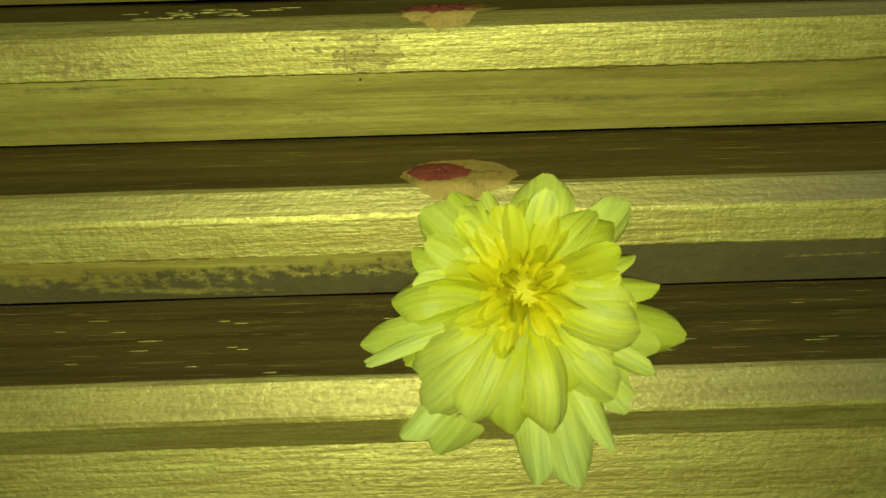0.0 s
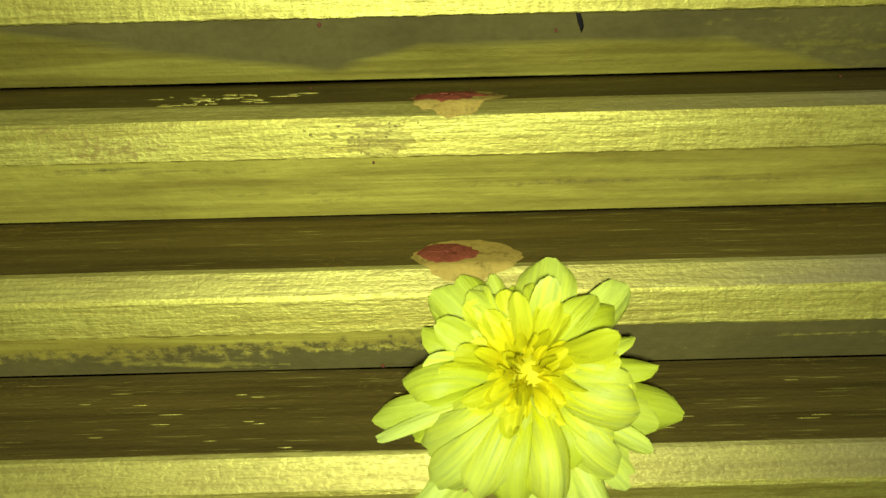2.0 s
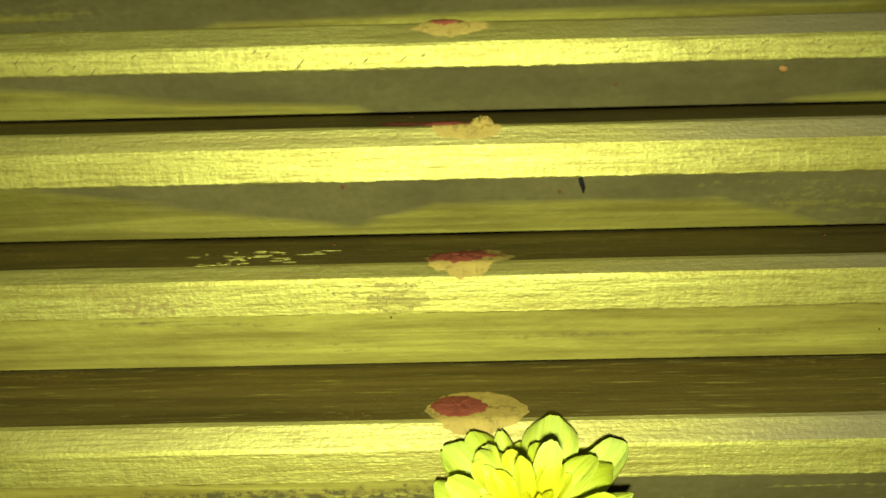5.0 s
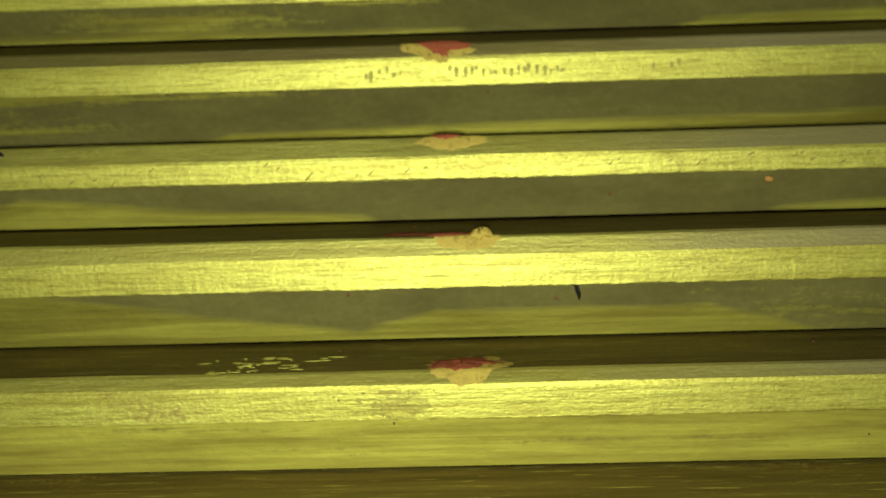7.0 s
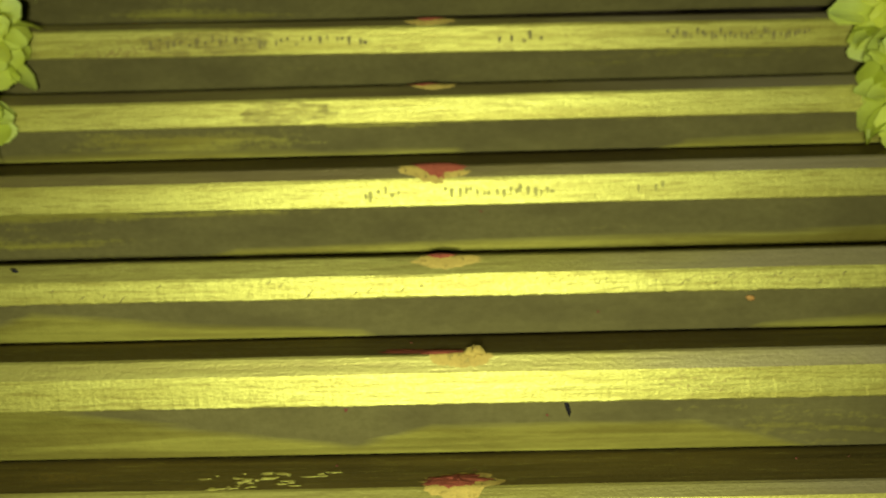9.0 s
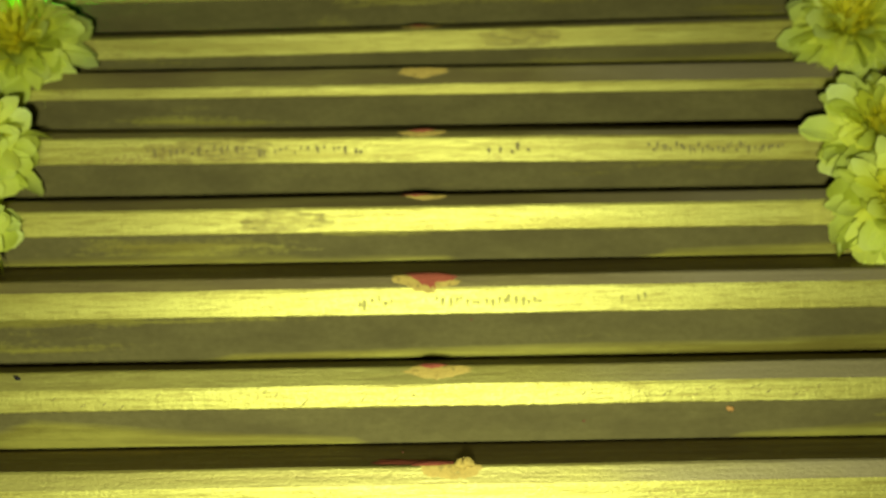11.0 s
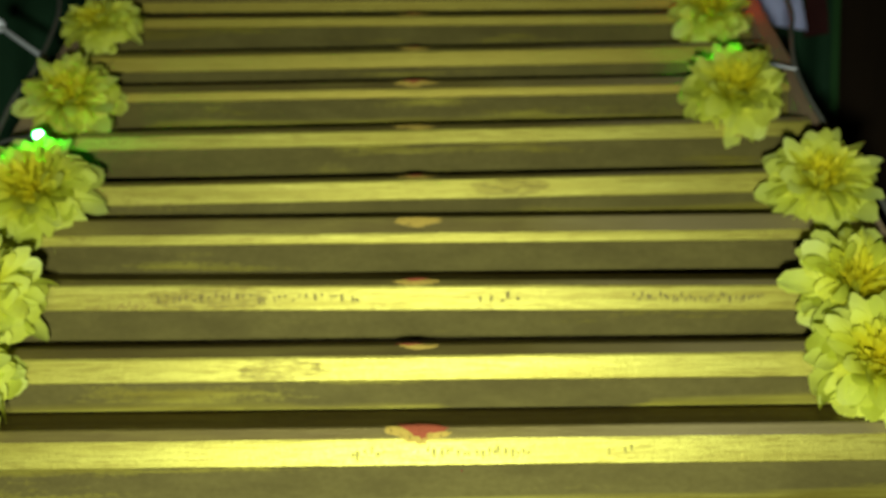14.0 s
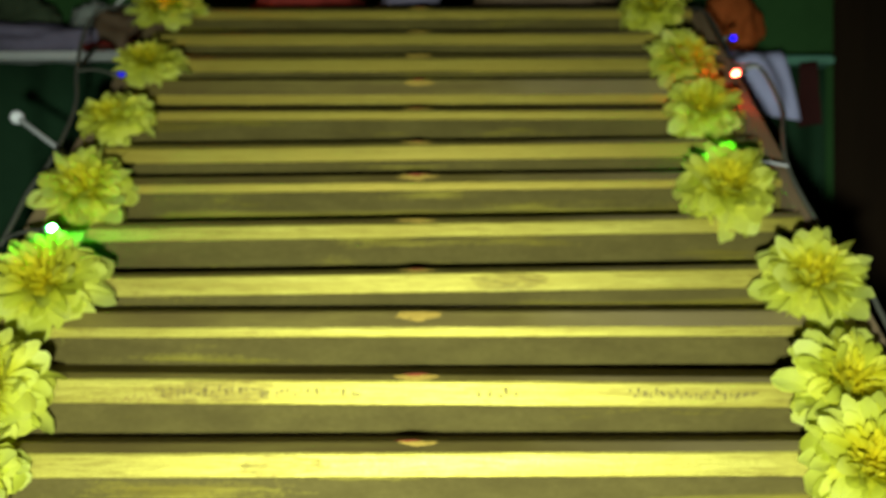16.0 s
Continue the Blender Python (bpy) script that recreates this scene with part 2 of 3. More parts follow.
def part(name, bm, material, parent=None, label="", smooth=False):
    me = bpy.data.meshes.new(name)
    bmesh.ops.recalc_face_normals(bm, faces=bm.faces)
    bm.to_mesh(me)
    bm.free()
    me.materials.append(material)
    if smooth:
        me.polygons.foreach_set("use_smooth", [True] * len(me.polygons))
    ob = new(name, me)
    if parent is not None:
        ob.parent = parent
    if label:
        tagged(ob, label)
    return ob


def box(x0, x1, y0, y1, z0, z1, bevel=0.002, cuts=0):
    bm = bmesh.new()
    bmesh.ops.create_cube(bm, size=1.0)
    for v in bm.verts:
        v.co = ((x0 + x1) / 2 + v.co.x * (x1 - x0), (y0 + y1) / 2 + v.co.y * (y1 - y0), (z0 + z1) / 2 + v.co.z * (z1 - z0))
    if bevel:
        bmesh.ops.bevel(bm, geom=bm.edges[:], offset=bevel, segments=2, affect="EDGES")
    return bm


def swept(xs, ring, wobble=0.0, seed=0.0):
    """A bar along x with the closed section ring of (y, z), its long edges a little uneven."""
    verts, faces, k = [], [], len(ring)
    for x in xs:
        for j, (y, z) in enumerate(ring):
            d = 0.5 * noise.noise_vector(Vector((x * 22, j // 2 * 3.1 + seed, seed * 1.7)))
            fine = 0.45 * noise.noise(Vector((x * 420, j // 2 * 5.3, seed))) + 0.3 * noise.noise(Vector((x * 140, j // 2 * 5.3, seed)))
            verts.append((x, y + wobble * d.y, z + wobble * (d.z + (1.6 * fine if j in (5, 6) else 0.0))))
    for i in range(len(xs) - 1):
        for j in range(k):
            a, b = i * k + j, i * k + (j + 1) % k
            faces.append((a, b, b + k, a + k))
    faces.append(tuple(range(k)))
    faces.append(tuple(reversed(range((len(xs) - 1) * k, len(xs) * k))))
    return verts, faces


def tube(points, radius, sides=7, steps=6):
    pts = [Vector(p) for p in points]
    line = []
    for i in range(len(pts) - 1):
        p0, p1, p2, p3 = pts[max(i - 1, 0)], pts[i], pts[i + 1], pts[min(i + 2, len(pts) - 1)]
        for s in range(steps):
            t = s / steps
            line.append(0.5 * ((2 * p1) + (p2 - p0) * t + (2 * p0 - 5 * p1 + 4 * p2 - p3) * t * t + (3 * p1 - p0 - 3 * p2 + p3) * t ** 3))
    line.append(pts[-1])
    verts, faces = [], []
    for i, p in enumerate(line):
        d = (line[min(i + 1, len(line) - 1)] - line[max(i - 1, 0)]).normalized()
        a = d.cross(Vector((0.3, 0.2, 0.93))).normalized()
        b = d.cross(a)
        for j in range(sides):
            w = 2 * math.pi * j / sides
            verts.append(p + radius * (math.cos(w) * a + math.sin(w) * b))
    for i in range(len(line) - 1):
        for j in range(sides):
            a, b = i * sides + j, i * sides + (j + 1) % sides
            faces.append((a, b, b + sides, a + sides))
    faces.append(tuple(range(sides)))
    faces.append(tuple(range((len(line) - 1) * sides, len(line) * sides)))
    return verts, faces


# ---- the room ----
M_TABLE = plain("dark_table_wood", (0.09, 0.055, 0.03), 0.5, 0, 60, 0.4, 0.3, (0.1, 1, 1))
M_WALL = plain("dark_green_wall", (0.032, 0.098, 0.024), 0.7, 0, 40, 0.3, 0.2)
M_POST = plain("dark_brown_post", (0.022, 0.013, 0.005), 0.6, 0, 80, 0.4, 0.3, (1, 1, 0.1))
M_ROOM = plain("room_plaster", (0.30, 0.31, 0.27), 0.8, 0, 30, 0.2, 0.2)

tagged(part("floor", box(-1.8, 1.8, -1.8, 1.5, -0.80, -0.75, 0), M_TABLE), "dark floor of the room", "floor", kind="structure")
tagged(part("ceiling", box(-1.8, 1.8, -1.8, 1.5, 1.75, 1.80, 0), M_ROOM), "plain plaster ceiling", "ceiling", kind="structure")
tagged(part("wall_north", box(-1.8, 1.8, 1.10, 1.16, -0.75, 1.75, 0), M_WALL), "dark green painted wall behind the steps", "wall", kind="structure")
tagged(part("wall_south", box(-1.8, 1.8, -1.8, -1.74, -0.75, 1.75, 0), M_ROOM), "plain plaster wall", "wall", kind="structure")
tagged(part("wall_east", box(1.74, 1.8, -1.74, 1.10, -0.75, 1.75, 0), M_ROOM), "plain plaster wall", "wall", kind="structure")
tagged(part("wall_west", box(-1.8, -1.74, -1.74, 1.10, -0.75, 1.75, 0), M_ROOM), "plain plaster wall", "wall", kind="structure")
table = tagged(new("table"), "dark wooden table under the golden steps", "table")
part("tabletop", box(-0.75, 0.75, -0.25, 1.06, -0.03, 0.0, 0.004), M_TABLE, table)
for lx in (-0.70, 0.70):
    for ly in (-0.20, 1.01):
        part("leg", box(lx - 0.03, lx + 0.03, ly - 0.03, ly + 0.03, -0.75, -0.03, 0.003), M_TABLE, table)

# ---- the eighteen golden steps ----
# each board's section (y, z in millimetres): its tread's edge, the foot of its chamfer and of its front;
# the drop towards the tread's back, and how much paint covers the thin board below it
EDGE = [(71.6, 57.8), (108.7, 88.8), (146.0, 120.8), (180.3, 153.8), (216.2, 180.2), (253.8, 209.1), (290.3, 239.6), (325.5, 268.0), (360.9, 299.8),
    (397.8, 323.4), (433.9, 356.8), (469.8, 389.2), (506.2, 417.4), (542.3, 448.3), (578.4, 478.3), (614.7, 507.5), (650.9, 537.6), (686.6, 569.1)]
CHAMFER = [(65.3, 50.4), (103.3, 83.0), (140.9, 117.8), (175.9, 147.7), (209.8, 174.1), (250.3, 203.8), (284.1, 235.0), (321.9, 264.8), (356.0, 290.4),
    (392.9, 320.9), (429.7, 352.9), (466.0, 382.9), (502.1, 413.4), (538.0, 445.2), (576.0, 464.4), (610.8, 502.3), (646.8, 532.8), (682.4, 564.7)]
FRONT = [(65.4, 41.5), (100.4, 73.3), (138.6, 106.8), (173.5, 137.2), (208.1, 165.9), (247.9, 192.8), (281.7, 223.7), (319.3, 252.3), (354.9, 285.2),
    (390.4, 309.1), (427.8, 344.0), (464.9, 377.4), (499.8, 402.5), (536.6, 438.4), (574.5, 457.4), (608.5, 491.6), (644.9, 523.7), (680.8, 557.3)]
DROP = [0.0, 2.9, 5.3, 5.6, 9.5, 0.8, 4.0, 0.0, 0.0, 0.0, 0.0, 0.0, 0.0, 0.0, 0.0, 0.0, 0.0, 0.0]
COVER = [1.0, 0.12, 0.92, 0.25, 0.08, 0.3, 0.2, 0.15, 0.18, 0.25, 0.23, 0.33, 0.21, 0.3, 0.3, 0.24, 0.24, 0.24]
STEPS = [tuple(v / 1000 for v in (*e, *c, *f, d)) + (p,) for e, c, f, d, p in zip(EDGE, CHAMFER, FRONT, DROP, COVER)]
HALF = 0.252
SWIPES = {3: ((-0.30, -0.005, 0.044, 0.001), (-0.045, 0.135, 0.013, 0.012)), 4: ((-0.20, -0.022, 0.016, 0.002), (0.120, 0.27, 0.002, 0.010)),
          5: ((-0.10, 0.26, 0.004, 0.009),), 6: ((-0.26, 0.02, 0.004, 0.003), (0.10, 0.25, 0.004, 0.007)), 1: ((-0.26, 0.02, 0.0042, 0.0075, 1),), 11: ((-0.2, 0.25, 0.006, 0.008),), 9: ((0.03, 0.25, 0.001, 0.007),)}
# a few boards were nailed on a little askew
TILT = {7: -0.009, 9: 0.012, 10: 0.013, 11: 0.008, 12: 0.010}
staircase = tagged(new("staircase"), "miniature wooden staircase of eighteen gold-painted steps", "staircase")
xs = [-HALF + 2 * HALF * i / 480 for i in range(481)]


def rounded(a, b, c, r=0.0007):
    """Two points that ease the corner b between a and c."""
    b2 = Vector(b)
    return [tuple(b2 + (Vector(a) - b2).normalized() * r), tuple(b2 + (Vector(c) - b2).normalized() * r)]


def along_profile(prof, s):
    """The point at the arc length s from the tread's edge: negative on the tread, positive down the front; and its normal."""
    back, edge, chamfer, front = prof
    legs = [(edge, back)] if s < 0 else [(edge, chamfer), (chamfer, front)]
    d = abs(s)
    for i, (p, q) in enumerate(legs):
        p, q = Vector(p), Vector(q)
        if d <= (q - p).length or i == len(legs) - 1:
            u = (q - p).normalized()
            return p + u * d, Vector((-u.y, u.x)) if s < 0 else Vector((u.y, -u.x))
        d -= (q - p).length


def smear(name, prof, x0, s0, rx, rs, lift, material, parent, seed, ragged=0.16, taper=0.0, slant=0.0):
    """A thin dab of paste that lies over the tread's edge."""
    verts, faces, rings, spokes = [], [], 7, 48
    for i in range(rings + 1):
        for j in range(spokes):
            w = 2 * math.pi * j / spokes
            k = i / rings * (1 + ragged * noise.noise(Vector((math.cos(w) * 1.7, math.sin(w) * 1.7, seed))) + 0.5 * ragged * noise.noise(Vector((math.cos(w) * 5, math.sin(w) * 5, seed))))
            k *= 1 + 0.7 * (i / rings) ** 3 * ragged * noise.noise(Vector((math.cos(w) * 13, math.sin(w) * 13, seed + 4)))
            p, nrm = along_profile(prof, s0 + rs * k * math.sin(w))
            narrow = 1 - taper * max(0.0, math.sin(w)) * i / rings
            h = lift * (1 - 0.85 * (i / rings) ** 3) * (1 + 0.5 * noise.noise(Vector((i * 0.9, j * 0.7, seed))))
            verts.append((x0 + rx * k * (narrow * math.cos(w) + slant * math.sin(w)), p.x + nrm.x * h, p.y + nrm.y * h))
    for i in range(rings):
        for j in range(spokes):
            a, b = i * spokes + j, i * spokes + (j + 1) % spokes
            faces.append((a, b, b + spokes, a + spokes))
    return mesh_object(name, verts, faces, material, parent, True)


# dabs of paste on each step, in millimetres: middle, upper and lower end along the edge's profile, half width, taper
TURMERIC = [None, (10.5, -15, 5, 14.5, 0.1), (8, -12.5, 5, 14, 0.25), (9.5, -2.5, 5.5, 12, 0.4), (5, -1, 6, 13.5, 0.6), (-1, -2, 8, 15, 0.75),
            (1, -1, 3, 10, 0.4), (-1, -1, 4.5, 12, 0.5), (-2, 0, 6, 14, 0.55), (-3, -1, 4, 12, 0.5), (-4, 0, 4.5, 14, 0.4), (-5, -1, 5, 14, 0.6),
            (-6, -1, 4, 12, 0.4), (-7, -1, 3.5, 12, 0.4), (-7, 0, 6, 12, 0.5), (-8, -1, 4, 12, 0.3), (-8, -1, 4, 11, 0.3), (-8, -1, 4, 10, 0.3)]
KUMKUM = {1: (5.8, -13, -0.6, 8.5, 0.0), 2: (6.5, -11, 0.2, 11.5, 0.0), 3: (3.5, -5, 0.6, 9, 0.2), 4: (3, -3, 1.6, 6, 0.5), 5: (1, -4.5, 6, 11, 0.8), 6: (-3, -4, 0.8, 8.5, 0.2),
          7: (-1, -3, 1.8, 7.5, 0.4), 9: (-3.5, -3, 1.6, 7, 0.4), 11: (-5, -3, 2.0, 7.5, 0.5), 12: (-6, -3, 0.8, 5, 0.3), 13: (-7, -3, 1.4, 6.5, 0.4), 14: (-7, -3, 1.5, 5, 0.4), 17: (-8, -3, 1, 6, 0.3)}

for i, (by, bz, cy, cz, dy, dz, drop, cover) in enumerate(STEPS):
    nxt = STEPS[i + 1] if i + 1 < len(STEPS) else None
    back_y = (nxt[4] + 0.004) if nxt else by + 0.17
    back = (back_y, bz - drop)
    prof = (back, (by, bz), (cy, cz), (dy, dz))
    ring = [back] + rounded(back, (by, bz), (cy, cz)) + rounded((by, bz), (cy, cz), (dy, dz)) + rounded((cy, cz), (dy, dz), (dy + 0.02, dz + 0.001), 0.0005)
    ring += [(dy + 0.012, dz + 0.0005), (back_y, min(bz - drop - 0.003, dz + 0.002))]
    v, f = swept(xs, ring, 0.0005 if i < 5 else 0.00028, i * 7.3)
    tilt = TILT.get(i, 0.0)
    v = [(x, y, z + x * tilt) for x, y, z in v]
    step = mesh_object("step_board", v, f, M_GOLD if i < 11 else M_DULL, staircase)
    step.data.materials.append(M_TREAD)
    step.data.materials.append(M_CHAMFER if i < 5 else M_RUBBED)
    k = len(ring)
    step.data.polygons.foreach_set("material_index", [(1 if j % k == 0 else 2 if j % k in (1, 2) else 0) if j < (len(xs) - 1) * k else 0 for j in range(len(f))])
    # the thin board under the step, down to the tread below
    if i:
        py, pz, *_rest = STEPS[i - 1]
        foot_z = pz - STEPS[i - 1][6] * 0.95 + (0.0016 if i == 1 else 0.0011)
    else:
        foot_z = 0.001
    top_y = dy + 0.0022
    foot_y = top_y + (0.0005 if i else -0.024)
    v, f = swept(xs, [(top_y, dz + 0.0015), (foot_y, foot_z), (foot_y + 0.003, foot_z), (top_y + 0.003, dz + 0.0015)], 0.00012, i * 3.1 + 50)
    v = [(x, y, z + (x * tilt if z > (foot_z + dz) / 2 else 0.0)) for x, y, z in v]
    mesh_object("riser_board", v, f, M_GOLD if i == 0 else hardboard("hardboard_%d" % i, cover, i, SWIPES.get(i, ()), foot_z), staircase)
    for name, dab, lift, material, ragged in (("turmeric_dab", TURMERIC[i], 0.0004, M_TURMERIC, 0.10 if i == 1 else 0.28), ("kumkum_dab", KUMKUM.get(i), 0.0009, M_KUMKUM, 0.12 if i == 1 else 0.4)):
        if dab:
            mid, s_up, s_low, half = (k / 1000 for k in dab[:4])
            smear(name, prof, mid, (s_up + s_low) / 2, half, (s_low - s_up) / 2, lift, material, step, i * 2.3 + 40 * lift, ragged, dab[4], 0.25 if i == 5 else 0.0)
    if i == 3:
        smear("paste_lump", prof, 0.0150, -0.0008, 0.0045, 0.0022, 0.0024, M_TURMERIC, step, 7.7, 0.5)
        smear("kumkum_trail", prof, -0.0080, -0.0060, 0.0130, 0.0035, 0.0003, M_KUMKUM, step, 8.8, 0.5)

# side boards and the closed sides below them
for sx in (-1, 1):
    x0, x1 = sorted((sx * (HALF + 0.0006), sx * (HALF + 0.013)))
    bm = bmesh.new()
    prof = [(0.055, 0.0), (0.055, 0.042), (0.690, 0.566), (0.850, 0.566), (0.850, 0.0)]
    lo, hi = [bm.verts.new((x0, y, z)) for y, z in prof], [bm.verts.new((x1, y, z)) for y, z in prof]
    bm.faces.new(lo), bm.faces.new(hi)
    for k in range(5):
        bm.faces.new((lo[k], lo[(k + 1) % 5], hi[(k + 1) % 5], hi[k]))
    bmesh.ops.bevel(bm, geom=bm.edges[:], offset=0.0012, segments=2, affect="EDGES")
    part("side_board", bm, M_SIDE, staircase, "tan unpainted side board")
part("back_board", box(-HALF, HALF, 0.846, 0.852, 0.0, 0.56, 0.001), M_SIDE, staircase)

# ---- flowers ----


def petal_mesh(name, length, width, curl, cup, notch, twist, material, nu=7, nv=11):
    """A petal that grows along y from its root, hollow above, with soft ridges and a blunt tip."""
    verts, faces = [], []
    y = z = 0.0
    for i in range(nv):
        t = i / (nv - 1)
        a = math.radians(curl) * t ** 1.4
        if i:
            y += length / (nv - 1) * math.cos(a)
            z += length / (nv - 1) * math.sin(a)
        k = min(1.0, t / 0.62)
        half = width / 2 * (0.26 + 0.74 * k * k * (3 - 2 * k))
        if t > 0.62:
            half *= max(0.06, 1 - ((t - 0.62) / 0.385) ** 3.4) ** 0.5
        for j in range(nu):
            u = 2 * j / (nu - 1) - 1
            rz = cup * half * u * u * (0.4 + 0.6 * t) + (0.09 if nu > 7 else 0.12) * half * math.cos(3 * math.pi * u) * t
            rz += (0.30 if nu > 7 else 0.16) * half * u * abs(u) * math.sin(7.5 * t + 900 * width + 60 * u * width) * t
            tip = -notch * length * math.exp(-(u / 0.35) ** 2) * max(0, t - 0.8) * 2.5
            ang = math.radians(twist) * t * t
            px, pz = u * half * math.cos(ang) - rz * math.sin(ang), u * half * math.sin(ang) + rz * math.cos(ang)
            verts.append((px, y + tip * math.cos(a) - pz * math.sin(a), z + pz * math.cos(a)))
    for i in range(nv - 1):
        for j in range(nu - 1):
            a = i * nu + j
            faces.append((a, a + 1, a + nu + 1, a + nu))
    me = bpy.data.meshes.new(name)
    me.from_pydata(verts, [], faces)
    me.materials.append(material)
    me.polygons.foreach_set("use_smooth", [True] * len(me.polygons))
    return me


# rings of petals from the outside in: count, root radius, root height, length, width, rise, curl, cup, material
RINGS = [(16, 3.0, 0.0, 36, 11.4, 12, -50, -0.35, 0), (17, 3.2, 1.6, 36, 11.2, 24, -60, -0.36, 0), (18, 3.6, 3.0, 32, 10.4, 35, -66, -0.26, 0),
         (19, 4.4, 4.2, 27, 8.8, 43, -62, 0.10, 0), (20, 5.4, 5.0, 22, 6.8, 48, -48, 0.25, 0), (20, 6.0, 5.6, 18, 4.9, 51, -32, 0.45, 1),
         (20, 5.4, 6.2, 15.5, 3.8, 55, -20, 0.5, 1), (18, 4.4, 6.8, 14, 3.3, 60, -12, 0.5, 2), (15, 3.0, 7.4, 12.5, 3.0, 66, -4, 0.6, 2), (13, 1.3, 7.6, 11.5, 2.7, 80, 0, 0.6, 2)]
PETALS = (M_OUTER, M_MID, M_INNER)


def flower(seed, normal, spin, loose=1.0, count=1.0, open_up=0.0, slim=1.0, reach_out=1.0, skins=None):
    """A chrysanthemum head at the origin that faces along normal: an Empty with each petal under it."""
    rnd = random.Random(seed)
    head = new("chrysanthemum")
    turn = Vector(normal).normalized().to_track_quat("Z", "Y").to_matrix().to_4x4() @ pose(0, 0, 0, 0, 0, spin)
    for q, (n, r0, h0, ln, w, rise, curl, cup, mi) in enumerate(RINGS):
        w *= slim
        if q < 5 and skins:
            cup = 0.5 - 0.1 * q
        if q < 4:
            ln, curl = ln * reach_out, curl * (0.5 + 0.5 * slim)
        kinds = [petal_mesh("petal", ln / 1000 * k, w / 1000 * (0.9 + 0.2 * rnd.random()), curl + rnd.uniform(-22, 18) * loose, cup * rnd.uniform(0.6, 1.3),
                            rnd.uniform(-0.04, 0.05), rnd.uniform(-24, 24) * loose, (skins or PETALS)[mi], 5, 8) for k in (0.80, 0.90, 0.98, 1.05)]
        total = max(5, round(n * count))
        for k in range(total):
            az = 360 * (k + 0.5 * (q % 2) + rnd.uniform(-0.28, 0.28) * loose) / total
            m = turn @ pose(0, 0, h0 / 1000, 0, 0, az) @ pose(0, r0 / 1000, 0, rise + open_up + rnd.uniform(-9, 9) * loose, rnd.uniform(-16, 16) * loose, 0)
            ob = new("petal", rnd.choice(kinds))
            ob.parent = head
            ob.matrix_basis = m
    bm = bmesh.new()
    bmesh.ops.create_cone(bm, cap_ends=True, segments=14, radius1=0.003, radius2=0.0085, depth=0.012, matrix=turn @ pose(0, 0, -0.004))
    part("sepal_cup", bm, M_SEPAL, head, smooth=True)
    bm = bmesh.new()
    bmesh.ops.create_icosphere(bm, subdivisions=2, radius=0.0068, matrix=turn @ pose(0, 0, 0.001))
    part("flower_core", bm, M_CORE, head, smooth=True)
    return head


# the large flower: azimuth, reach and width (millimetres) of its drooping outer petals and of the broad ones over them
OUTER = [(-11, 32.6, 12.9), (-48, 34.9, 11.0), (-69, 28.2, 6.0), (-85, 31.5, 6.2), (-104, 39.0, 9.5), (-111, 32.6, 10.0), (-121, 33.1, 5.0),
         (-133, 36.3, 11.0), (-153, 39.2, 6.2), (-167, 44.5, 11.0), (179, 42.8, 9.2), (148, 42.5, 12.4), (134, 44.0, 9.5), (115, 37.0, 8.0),
         (108, 44.5, 3.6), (102, 42.0, 8.0), (86, 29.9, 8.0), (62, 31.0, 9.5), (47, 34.5, 10.5), (33, 32.5, 9.5), (19, 29.4, 5.2), (8, 25.1, 6.6)]
BROAD = [(95, 30.1, 10.6), (59, 22.2, 7.6), (39, 24.3, 8.6), (-10, 22.2, 8.7), (-52, 26.4, 7.6), (-95, 23.8, 9.5), (-107, 25.8, 10.4), (173, 30.6, 12.8),
         (154, 30.6, 10.6), (140, 35.8, 9.5), (-173, 30.6, 8.7), (-129, 24.3, 12.3), (-140, 29.7, 10.6), (114, 23.0, 11.4), (126, 33.0, 10.0), (-161, 23.1, 10.6), (165, 21.7, 9.5)]


